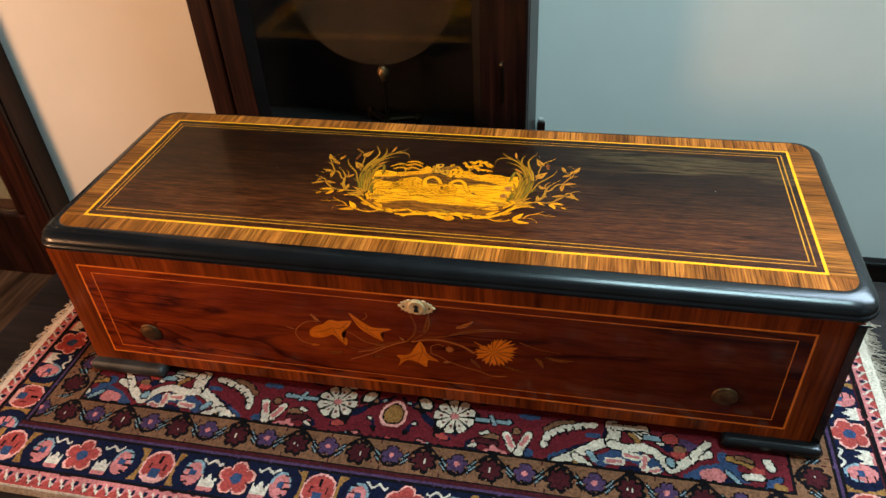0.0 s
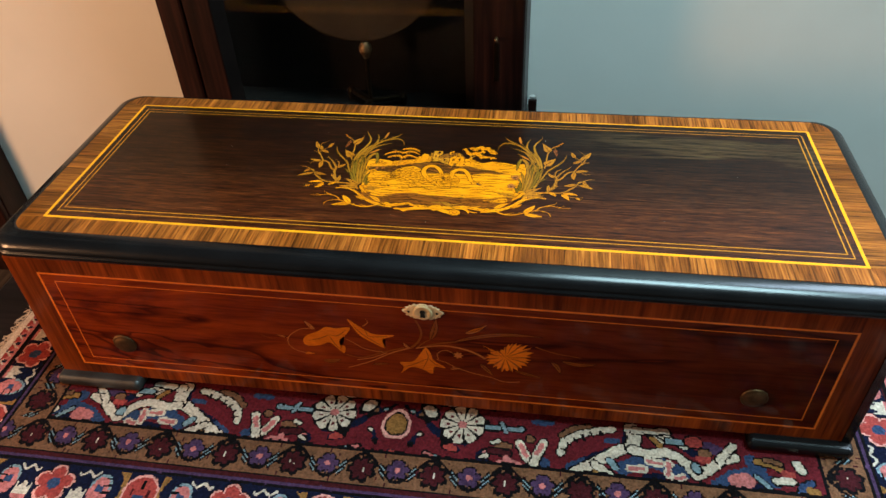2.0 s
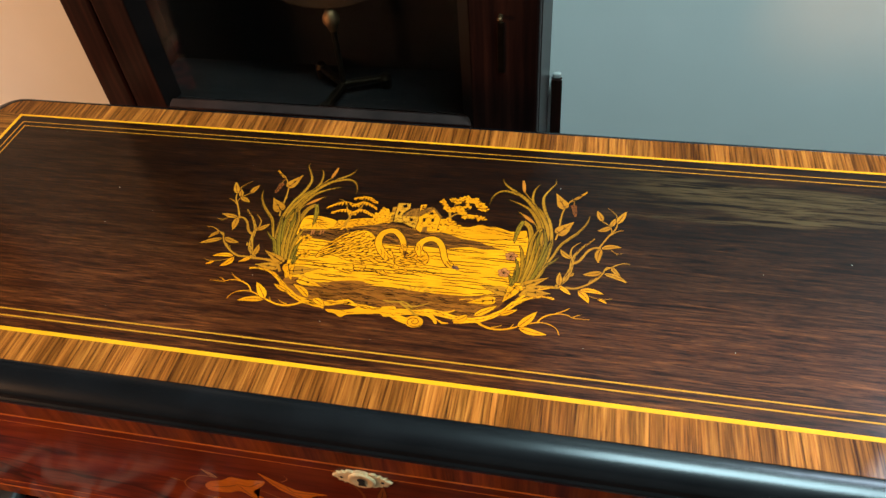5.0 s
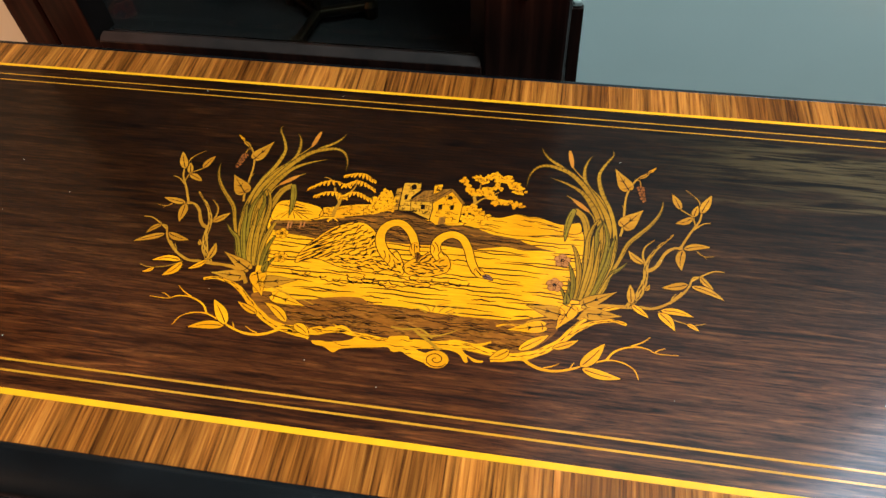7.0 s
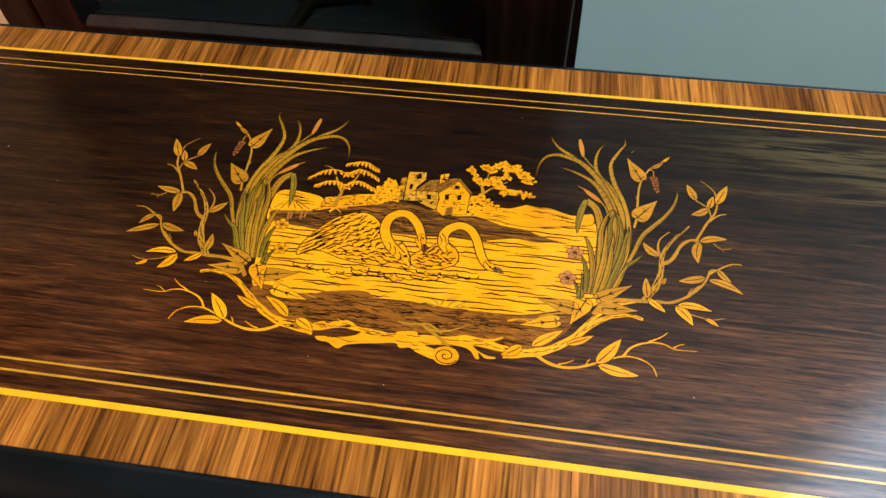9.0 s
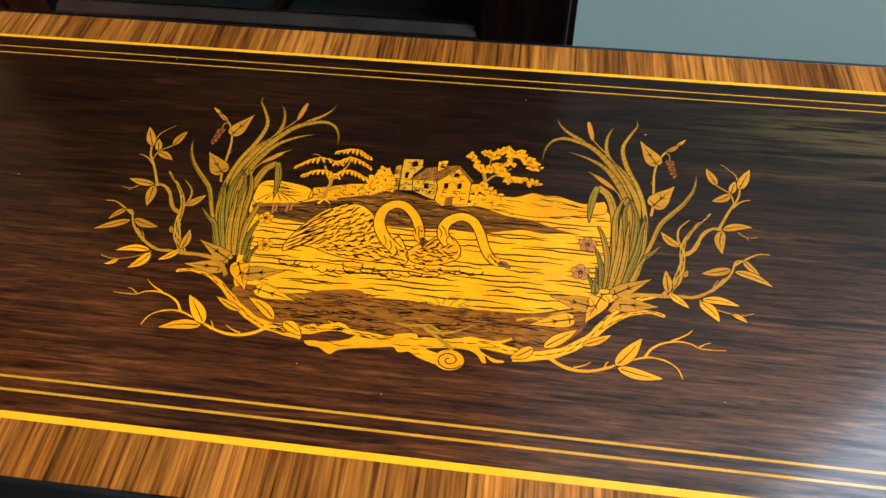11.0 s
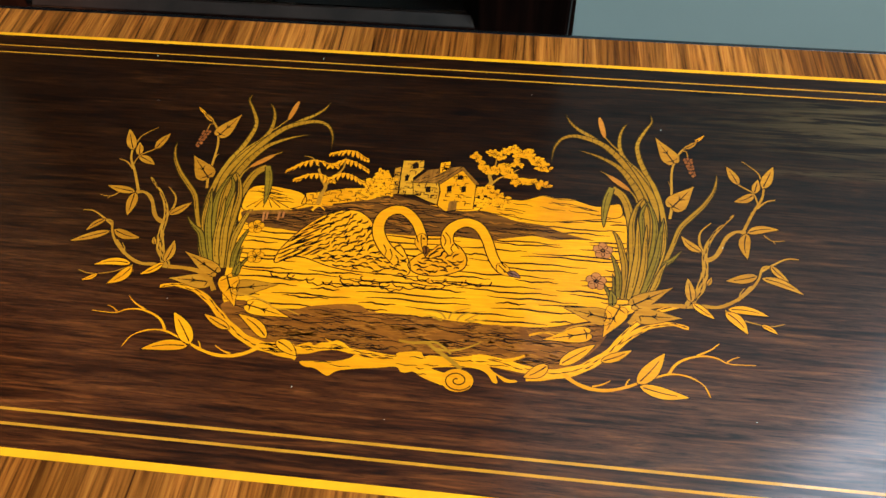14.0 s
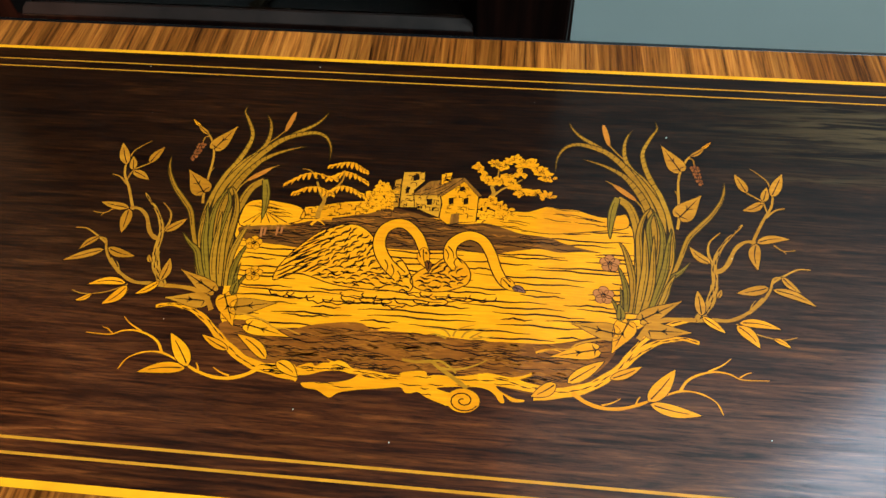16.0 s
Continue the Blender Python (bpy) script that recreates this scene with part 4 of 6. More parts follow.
def strand(s, name, points, w0, w1, m, layer=3):
    lay = next_layer(layer)
    bm = bmesh.new()
    pts = catmull(points, 6)
    n = len(pts) - 1
    ws = [w0 + (w1 - w0) * i / n + (0.05 * (w0 + w1) * math.sin(i * 0.8) if name in ("log", "branch") else 0) for i in range(n + 1)]
    ribbon(bm, s, pts, ws, lay)
    if name in ("log", "branch") and max(w0, w1) > 2:
        for i in range(2, n - 2, 3):
            d = (pts[i + 1] - pts[i - 1]).normalized()
            side = Vector((-d.y, d.x)) * ws[i] * random.uniform(-0.3, 0.3)
            ribbon(bm, s, [pts[i - 1] + side, pts[i] + side * 1.15, pts[i + 2] + side * 0.8], [0.15, 0.55, 0.15], lay + 0.4, 1)
    if name == "swan_neck":
        for q in (-1, 1):
            edge = []
            for i in range(n + 1):
                d = (pts[min(i + 1, n)] - pts[max(i - 1, 0)]).normalized()
                edge.append(pts[i] + Vector((-d.y, d.x)) * q * ws[i] * 0.5)
            ribbon(bm, s, edge, [0.48] * len(edge), lay + 0.4, 1)
    part(name, bm, [m, ENGRAVED], inlay_parent(s))


def edges_of(pts, ws, q):
    out = []
    for k in range(len(pts)):
        d = (pts[min(k + 1, len(pts) - 1)] - pts[max(k - 1, 0)]).normalized()
        out.append(pts[k] + Vector((-d.y, d.x)) * q * ws[k])
    return out


def blade(s, points, w, m, layer, bars=False, blunt=False):
    """A long reed leaf with dark cut edges, a fold line, and cross bands towards its end."""
    lay = next_layer(layer)
    bm = bmesh.new()
    pts = catmull(points, 6)
    n = len(pts) - 1
    ws = [w * (0.62 + 0.38 * min(1, 2.4 * i / n)) * (1 if blunt else max(0.03, 1 - (i / n) ** 2.2) ** 0.85) for i in range(n + 1)]
    ribbon(bm, s, pts, ws, lay)
    for q in (-0.5, 0.5):
        ribbon(bm, s, edges_of(pts, ws, q), [0.44 * min(1, 0.3 + v) for v in ws], lay + 0.012, 2)
    if not bars:
        ribbon(bm, s, edges_of(pts, ws, 0.14)[n // 5:-n // 5], [0.26] * len(pts[n // 5:-n // 5]), lay + 0.011, 2)
    for k in range(int(n * 0.40), int(n * 0.97), 2) if bars else ():
        d = (pts[k + 1] - pts[k - 1]).normalized()
        side = Vector((-d.y, d.x)) * ws[k] * 0.46
        if ws[k] > 0.5:
            ribbon(bm, s, [pts[k] - side, pts[k] + side * 0.2 + d * 0.3, pts[k] + side + d * 0.9], [0.18, 0.24, 0.34], lay + 0.011, 2)
    part("reed", bm, [m, ENGRAVED, REED_EDGE], lid)


def cattail(s, bx, by, tx, ty, w):
    lay = next_layer(4)
    bm = bmesh.new()
    b, d = Vector((bx, by)), Vector((tx - bx, ty - by))
    mid = [b + d * (i / 10) for i in range(11)]
    ws = [w * max(0.06, math.sin(math.pi * (0.04 + 0.92 * i / 10))) ** 0.45 for i in range(11)]
    ribbon(bm, s, mid, ws, lay)
    for q in (-0.5, 0.5):
        ribbon(bm, s, edges_of(mid, ws, q), [0.28] * 11, lay + 0.4, 1)
    part("cattail", bm, [RUSTWOOD, REED_EDGE], lid)


def inside(p, poly):
    hit = False
    for a, b in zip(poly, poly[1:] + poly[:1]):
        if (a.y > p.y) != (b.y > p.y) and p.x < (b.x - a.x) * (p.y - a.y) / (b.y - a.y) + a.x:
            hit = not hit
    return hit


def strokes(bm, poly, count, length, width, wave, lay, tilt=0.0, rng=None):
    """Engraved strokes scattered inside an outline."""
    xs, ys = [p.x for p in poly], [p.y for p in poly]
    for _ in range(count):
        p = Vector((rng.uniform(min(xs), max(xs)), rng.uniform(min(ys), max(ys))))
        ln = rng.uniform(0.5, 1.3) * length
        ph = rng.uniform(0, 6)
        pts = [p + Vector((ln * (k / 6 - 0.5), wave * math.sin(ph + k * 1.3) + tilt * ln * (k / 6 - 0.5))) for k in range(7)]
        if all(inside(q, poly) for q in pts):
            ribbon(bm, 1, pts, [width * (0.25 + 0.75 * math.sin(math.pi * (k + 0.5) / 7)) for k in range(7)], lay, 0)


def patch(name, points, m, layer, smooth=True):
    lay = next_layer(layer)
    rng = random.Random(len(points) * 7 + layer)
    bm, cut, pale = bmesh.new(), bmesh.new(), bmesh.new()
    pts = catmull(points, 5, True) if smooth else [Vector(p) for p in points]
    f = bm.faces.new([bm.verts.new(to_surface(1, p.x, p.y, lay)) for p in pts])
    bmesh.ops.triangulate(bm, faces=[f])
    xs, ys = [p.x for p in pts], [p.y for p in pts]
    ring = pts + pts[:1]
    if name == "water":
        for k in range(23):
            y = min(ys) + (max(ys) - min(ys)) * (k + 0.5) / 23
            x = min(xs) + rng.uniform(0, 9)
            while x < max(xs):
                ln, dy, ph = rng.uniform(11, 46), rng.uniform(-0.9, 0.9), rng.uniform(0, 6)
                line = [Vector((x + ln * i / 17, y + dy + 0.30 * math.sin(i * 0.55 + ph) + 0.14 * math.sin(i * 1.5 + ph) + rng.uniform(-0.07, 0.07))) for i in range(18)]
                line = [q for q in line if inside(q, pts)]
                if len(line) > 4:
                    ribbon(cut, 1, line, [0.76 * (0.25 + 0.75 * math.sin(math.pi * (i + 0.4) / len(line))) for i in range(len(line))], lay + 0.4, 0)
                x += ln + rng.uniform(2, 12)
    elif "bank" in name:
        near = name == "near_bank"
        strokes(cut, pts, 260 if near else 150, 11 if near else 12, 0.40 if near else 0.50, 0.35, lay + 0.4, -0.02, rng)
        strokes(pale, pts, 420 if near else 40, 9, 0.70, 0.35, lay + 0.3, -0.02, rng)
    elif name == "hill":
        strokes(cut, pts, 26, 11, 0.45, 0.3, lay + 0.4, -0.12, rng)
        ribbon(cut, 1, ring, [0.4] * len(ring), lay + 0.45, 0)
    elif name == "swan_body":
        ribbon(cut, 1, ring, [0.48] * len(ring), lay + 0.45, 0)
        long_tail = len(points) > 14
        y, row = min(ys) + 0.8, 0
        while y < max(ys):
            x = min(xs) + (1.5 if row % 2 else 0)
            while x < max(xs):
                c = Vector((x + rng.uniform(-0.9, 0.9), y + rng.uniform(-0.6, 0.6)))
                back = (c.x - min(xs)) / (max(xs) - min(xs))
                r, tilt = rng.uniform(0.75, 1.3), rng.uniform(-0.25, 0.25)
                if long_tail and back < 0.30:
                    arc = [c + Vector((2.6 * k * r, 1.5 * k * r + 0.25 * math.sin(k * 3))) for k in (-1, -0.5, 0, 0.5, 1)]
                else:
                    lift = (0.55 if c.y > -14 else -0.15) + tilt
                    along, up = Vector((math.cos(lift), math.sin(lift))), Vector((-math.sin(lift), math.cos(lift)))
                    bow = rng.choice((-0.75, 0.75, 0.6))
                    arc = [c + along * 1.55 * k * r + up * (bow * (1 - k * k) + 0.35 * k ** 3) for k in (-1, -0.55, 0, 0.55, 1)]
                if all(inside(q, pts) for q in arc):
                    ribbon(cut, 1, arc, [0.25, 0.62, 0.82, 0.68, 0.25], lay + 0.4, 0)
                x += 3.3
            y += 1.75
            row += 1
    elif name in ("tower", "wall", "gable", "chimney", "stone_wall", "annex"):
        wide = name == "stone_wall"
        for _ in range(60 if wide else 34):
            p = Vector((rng.uniform(min(xs), max(xs)), rng.uniform(min(ys), max(ys))))
            e, f = rng.uniform(1.2, 2.6) * rng.choice((-1, 1)), rng.uniform(0.8, 1.9) * rng.choice((-1, 1))
            crack = [p, p + Vector((e * 0.5, 0.15)), p + Vector((e, 0)), p + Vector((e * 1.05, f))]
            if all(inside(q, pts) for q in crack):
                ribbon(cut, 1, crack, [0.22, 0.42, 0.45, 0.2], lay + 0.4, 0)
        ribbon(cut, 1, ring, [0.42] * len(ring), lay + 0.45, 0)
    elif name == "log":
        strokes(cut, pts, 70, 6, 0.4, 0.2, lay + 0.4, 0.0, rng)
    elif name == "thatch":
        for k in range(6):
            foot = pts[0].lerp(pts[4], k / 5)
            ribbon(cut, 1, [pts[2], pts[2].lerp(foot, 0.85)], [0.2, 0.45], lay + 0.4, 0)
    elif name == "roof":
        strokes(cut, pts, 30, 4, 0.3, 0.1, lay + 0.4, 0.55, rng)
        ribbon(cut, 1, ring, [0.36] * len(ring), lay + 0.45, 0)
    part(name, bm, m, lid)
    if cut.faces:
        tagged(part("engraving", cut, BANK_LINE if "bank" in name else ENGRAVED, lid, "fine dark engraved lines"), kind="stuff")
    else:
        cut.free()
    if pale.faces:
        tagged(part("light_grain", pale, BANK_PALE, lid, "light streaks of grain"), kind="stuff")
    else:
        pale.free()


def berries(s, x, y):
    bm = bmesh.new()
    lay = next_layer(4)
    for i in range(17):
        row = i // 3
        px, py = x + (i % 3 - 1) * 1.25 * (1 - row / 9) - 0.30 * row, y + 5.2 - row * 1.75 + 0.5 * (i % 2)
        f = bm.faces.new([bm.verts.new(to_surface(s, px + 0.80 * math.cos(a), py + 0.95 * math.sin(a), lay + 0.02 * i)) for a in [k * math.pi / 5 for k in range(10)]])
        ring = [Vector((px + 0.80 * math.cos(a), py + 0.95 * math.sin(a))) for a in [k * math.pi / 5 for k in range(8)]]
        ribbon(bm, s, ring, [0.24] * 8, lay + 0.5, 1)
    part("berry_bunch", bm, [BERRYWOOD, ENGRAVED], lid)


def spiral(x, y, r):
    bm = bmesh.new()
    lay = next_layer(5)
    bm.faces.new([bm.verts.new(to_surface(1, x + r * 1.05 * math.cos(a), y + r * 0.8 * math.sin(a), lay)) for a in [k * math.pi / 12 for k in range(24)]])
    pts = [Vector((x + r * k / 30 * math.cos(k * 0.42), y + r * 0.78 * k / 30 * math.sin(k * 0.42))) for k in range(3, 30)]
    ribbon(bm, 1, pts, [0.45] * len(pts), lay + 0.4, 1)
    part("log_end", bm, [GOLDWOOD, ENGRAVED], lid)


def blossom(x, y, r, m):
    bm = bmesh.new()
    lay = next_layer(5)
    for i in range(5):
        a = i * 2 * math.pi / 5 + 0.3
        cx, cy = x + 0.55 * r * math.cos(a), y + 0.55 * r * math.sin(a)
        ring = [Vector((cx + 0.48 * r * math.cos(b), cy + 0.48 * r * math.sin(b))) for b in [k * math.pi / 6 for k in range(13)]]
        bm.faces.new([bm.verts.new(to_surface(1, p.x, p.y, lay + 0.01 * i)) for p in ring[:12]])
        ribbon(bm, 1, ring, [0.26] * 13, lay + 0.4, 1)
    ring = [Vector((x + 0.22 * r * math.cos(b), y + 0.22 * r * math.sin(b))) for b in [k * math.pi / 4 for k in range(9)]]
    ribbon(bm, 1, ring, [0.3] * 9, lay + 0.5, 1)
    part("blossom", bm, [m, ENGRAVED], lid)


def fronds(points):
    """One storey of hanging fronds along a bough."""
    bm = bmesh.new()
    lay = next_layer(4)
    pts = catmull(points, 6)
    n = len(pts) - 1
    for i in range(0, n + 1, 2):
        p, u = pts[i], i / n - 0.5
        tip = p + Vector((u * 5.0 + random.uniform(-0.4, 0.4), -random.uniform(2.6, 3.9) * (1 - 1.2 * u * u)))
        bow = Vector((u * 1.4, 0.3))
        ribbon(bm, 1, [p + Vector((0, 0.4)), p.lerp(tip, 0.35) + bow, p.lerp(tip, 0.7) + bow * 0.6, tip], [0.8, 1.75, 1.35, 0.1], lay + 0.012 * i)
        ribbon(bm, 1, [p + Vector((0.7, -0.2)), p.lerp(tip, 0.5) + bow + Vector((0.85, 0)), tip + Vector((0.35, 0.2))], [0.16, 0.36, 0.2], lay + 0.5, 1)
    ribbon(bm, 1, pts, [0.6] * (n + 1), lay + 0.45)
    part("frond", bm, [GOLDWOOD, ENGRAVED], lid)


def foliage(points, spread):
    """Small rounded leaves crowded along a bough, each with a dark curl under it."""
    bm = bmesh.new()
    lay = next_layer(4)
    pts = catmull(points, 4)
    for i in range(len(pts) * 4):
        p = pts[i // 4]
        a = random.uniform(0, 6.28)
        c = p + Vector((math.cos(a), 0.8 * math.sin(a))) * spread * random.uniform(0.1, 1.0) * 0.85
        turn, r = a + random.uniform(-0.5, 0.5), random.uniform(0.75, 1.15)
        out, side = Vector((math.cos(turn), math.sin(turn))), Vector((-math.sin(turn), math.cos(turn)))
        ring = [c + out * 1.5 * r * math.cos(k * math.pi / 5) + side * 0.80 * r * math.sin(k * math.pi / 5) for k in range(10)]
        bm.faces.new([bm.verts.new(to_surface(1, q.x, q.y, lay + 0.006 * i)) for q in ring])
        ribbon(bm, 1, ring[3:8], [0.1, 0.28, 0.34, 0.28, 0.1], lay + 0.006 * i + 0.004, 1)
        if i % 2:
            ribbon(bm, 1, [c - out * 0.7 * r, c + out * 0.5 * r], [0.3, 0.12], lay + 0.006 * i + 0.004, 1)
    part("foliage", bm, [GOLDWOOD, ENGRAVED], lid)


def vine_leaf(s, bx, by, tx, ty, w, m):
    """Heart-shaped leaf, notched at the stem, with veins in threes."""
    lay = next_layer(4)
    bm = bmesh.new()
    b, d = Vector((bx, by)), Vector((tx - bx, ty - by))
    side = Vector((-d.y, d.x)).normalized() * w
    half = [(-0.04, 0.20), (0.04, 0.40), (0.20, 0.49), (0.40, 0.42), (0.62, 0.27), (0.84, 0.11)]
    line = [(0, 0)] + half + [(1, 0)] + [(u, -v) for u, v in reversed(half)]
    pts = catmull([b + d * u + side * v for u, v in line], 3, True)
    f = bm.faces.new([bm.verts.new(to_surface(s, q.x, q.y, lay)) for q in pts])
    bmesh.ops.triangulate(bm, faces=[f])
    ribbon(bm, s, pts + pts[:1], [0.26] * (len(pts) + 1), lay + 0.4, 1)
    ribbon(bm, s, [b, b + d * 0.4, b + d * 0.78], [0.6, 0.5, 0.2], lay + 0.4, 1)
    for u0, u1, v1 in ((0.06, 0.10, 0.34), (0.34, 0.46, 0.20)):
        for q in (-1, 1):
            ribbon(bm, s, [b + d * u0, b + d * (u0 + u1) * 0.55 + side * q * v1 * 0.5, b + d * u1 + side * q * v1], [0.5, 0.45, 0.2], lay + 0.4, 1)
    part("leaf", bm, [m, ENGRAVED], inlay_parent(s))


def bud(x, y, r):
    bm = bmesh.new()
    lay = next_layer(4)
    for i in range(7):
        a = i * 2 * math.pi / 7
        d = Vector((math.cos(a), math.sin(a)))
        ribbon(bm, 0, [Vector((x, y)), Vector((x, y)) + d * r * 0.6, Vector((x, y)) + d * r], [0.3, r * 0.5, 0.1], lay + 0.012 * i)
    part("bud", bm, [PALEFLOWER, ENGRAVED], body)


def ripples(x, y, w, h, count):
    """Loops of engraved water round a swan."""
    bm = bmesh.new()
    rng = random.Random(int(x * 10))
    for k in range(count):
        f = (k + 0.5) / count
        cx, cy = x + w * (f - 0.5), y - h * math.sin(math.pi * f) + rng.uniform(-0.8, 0.8)
        a0, wide, high = rng.uniform(2.5, 3.0), rng.uniform(4.5, 7.5), rng.uniform(1.3, 2.2)
        ring = [Vector((cx + wide * math.cos(a), cy + high * (1 + 0.25 * math.sin(7 * a)) * math.sin(a))) for a in [a0 + 0.22 * i for i in range(18)]]
        ribbon(bm, 1, ring, [0.15] + [0.52] * 16 + [0.15], 5.96, 0)
    tagged(part("engraving", bm, ENGRAVED, lid, "fine dark engraved ripples"), kind="stuff")


def lid_dust():
    d = bmesh.new()
    rng = random.Random(4)
    for _ in range(20):
        x, y, r = rng.uniform(-0.34, 0.34), rng.uniform(0.005, 0.205), rng.uniform(0.00015, 0.00036)
        d.faces.new([d.verts.new((x + r * math.cos(a) * rng.uniform(0.7, 1.2), y + r * math.sin(a), LID_Z + 0.00055)) for a in [k * math.pi / 3 for k in range(6)]])
    tagged(part("dust", d, DUST, lid, "a few pale dust specks"), kind="stuff")


DUST = plain("dust", (0.6, 0.57, 0.5), 0.9)
lid_dust()

# ---- lid picture: pairs of reeds, leaves and branches, one side the other's mirror image ----
def corner_of_leaves(s):
    """Twigs, ivy and reeds at one end of the picture."""
    # twig with four small leaves, and the branching stem below it
    leaf(s, -135.0, 31.3, -141.2, 43.8, 4.6, TANWOOD)
    leaf(s, -131.3, 28.5, -133.9, 36.3, 3.5, TANWOOD)
    leaf(s, -131.1, 28.0, -122.4, 23.5, 4.0, TANWOOD)
    leaf(s, -125.4, 32.7, -121.5, 42.7, 4.2, TANWOOD)
    strand(s, "stem", [(-135.1, 32.4), (-134.7, 38.6), (-132.2, 42.2), (-128.4, 45.8)], 0.7, 0.25, TWIG)
    strand(s, "stem", [(-125.4, 32.7), (-128.8, 30.3), (-131.1, 28.2), (-132.1, 22.9)], 0.6, 0.6, TWIG)
    strand(s, "stem", [(-139.4, 25.6), (-135.5, 24.4), (-131.3, 20.6)], 0.4, 0.9, TWIG)
    strand(s, "stem", [(-135.5, 31.2), (-134.0, 25.8), (-129.6, 18.5), (-123.9, 7.4)], 0.8, 1.2, TWIG)
    strand(s, "branch", [(-125.5, 8.4), (-121.3, 8.1), (-117.2, 4.5), (-113.9, -2.0), (-111.2, -5.2), (-107.2, -6.9)], 1.2, 1.9, TWIG)
    leaf(s, -125.8, 8.1, -138.9, 10.5, 3.9, TANWOOD)
    leaf(s, -125.7, 7.8, -124.6, -4.8, 4.8, TANWOOD)
    strand(s, "stem", [(-132.2, 7.4), (-135.4, 4.9), (-140.1, 5.4)], 0.6, 0.2, TWIG)
    strand(s, "stem", [(-135.4, 4.9), (-136.3, 3.5)], 0.4, 0.2, TWIG)
    strand(s, "branch", [(-100.1, -27.4), (-102.9, -23.2), (-106.0, -18.3), (-107.5, -12.4)], 3.0, 2.6, TWIG)
    strand(s, "branch", [(-104.8, -20.1), (-107.7, -11.8), (-108.3, -4.2), (-110.1, 1.5), (-114.1, 8.0), (-118.1, 12.4), (-121.6, 16.5)], 2.7, 0.6, TWIG)
    strand(s, "stem", [(-108.1, -3.5), (-106.8, 1.8), (-107.8, 7.2), (-112.4, 12.1)], 1.3, 0.3, TWIG)
    leaf(s, -107.3, -2.5, -99.8, 4.8, 3.9, TANWOOD)
    leaf(s, -107.9, -17.8, -110.0, -13.7, 2.0, TANWOOD)
    # low spray of leaves
    strand(s, "stem", [(-144.0, -3.2), (-139.3, -3.4), (-133.4, -6.8), (-129.1, -9.8)], 0.4, 0.9, TWIG)
    strand(s, "stem", [(-132.7, -7.3), (-129.7, -8.1), (-127.7, -13.1), (-124.2, -18.1), (-118.4, -23.5)], 0.6, 1.2, TWIG)
    strand(s, "branch", [(-124.6, -16.8), (-118.5, -23.1), (-111.7, -26.8), (-105.7, -27.0), (-99.5, -27.6)], 1.1, 1.6, TWIG)
    leaf(s, -132.8, -7.0, -138.9, -13.8, 3.2, TANWOOD)
    leaf(s, -128.6, -12.9, -143.5, -19.3, 3.8, TANWOOD)
    leaf(s, -127.4, -12.0, -115.0, -15.2, 4.2, TANWOOD)
    leaf(s, -114.5, -27.6, -129.4, -29.5, 3.6, GOLDWOOD)
    leaf(s, -113.5, -28.8, -120.7, -37.5, 4.8, GOLDWOOD)
    leaf(s, -125.8, -33.2, -131.5, -36.7, 2.2, GOLDWOOD)
    strand(s, "stem", [(-113.5, -28.1), (-119.8, -31.7), (-126.3, -33.4)], 0.5, 0.4, TWIG)
    strand(s, "stem", [(-125.7, -33.3), (-130.1, -33.4), (-134.2, -32.2)], 0.5, 0.25, TWIG)
    strand(s, "stem", [(-119.1, -23.2), (-119.9, -20.4), (-121.7, -17.9)], 0.6, 0.2, TWIG)
    leaf(s, -101.7, -26.0, -109.5, -32.2, 3.2, GOLDWOOD)
    leaf(s, -101.5, -25.6, -101.0, -14.7, 4.0, TANWOOD)
    # lowest twig
    strand(s, "branch", [(-54.8, -58.4), (-58.9, -61.3), (-64.4, -63.1), (-70.3, -63.1), (-76.2, -61.5), (-80.3, -59.7), (-86.1, -57.2), (-91.8, -55.3), (-97.8, -55.7), (-102.9, -58.5), (-104.9, -63.0)], 1.5, 0.3, GOLDWOOD)
    strand(s, "stem", [(-91.2, -55.5), (-93.8, -51.6), (-98.0, -48.9), (-103.7, -47.4), (-108.7, -47.9), (-112.8, -49.7), (-121.8, -49.5)], 1.0, 0.25, GOLDWOOD)
    strand(s, "stem", [(-101.6, -47.4), (-106.7, -44.7), (-109.9, -42.0)], 0.7, 0.2, GOLDWOOD)
    strand(s, "stem", [(-111.9, -49.1), (-114.3, -47.5), (-116.5, -46.8)], 0.5, 0.2, GOLDWOOD)
    strand(s, "stem", [(-64.6, -62.2), (-67.9, -61.2), (-71.1, -59.4)], 0.7, 0.2, GOLDWOOD)
    strand(s, "stem", [(-75.9, -61.5), (-76.8, -59.4), (-77.7, -58.3)], 0.6, 0.25, GOLDWOOD)
    leaf(s, -80.2, -59.9, -90.5, -47.2, 5.6, GOLDWOOD)
    leaf(s, -80.8, -60.7, -98.0, -63.6, 4.6, GOLDWOOD)
    # main limb
    strand(s, "branch", [(-99.6, -36.7), (-93.9, -35.4), (-87.2, -36.5), (-80.4, -40.0), (-74.2, -45.5), (-68.8, -50.2), (-62.5, -54.8), (-55.8, -57.6), (-48.0, -59.1), (-41.4, -60.0)], 1.2, 4.4, GOLDWOOD, 2)
    strand(s, "branch", [(-99.3, -27.6), (-93.1, -27.6), (-86.8, -28.6), (-81.5, -32.0), (-78.3, -36.6)], 1.5, 2.0, TANWOOD, 5)
    leaf(s, -67.7, -52.4, -79.1, -46.9, 3.4, GOLDWOOD)
    leaf(s, -53.0, -54.9, -66.1, -45.8, 4.6, GOLDWOOD)
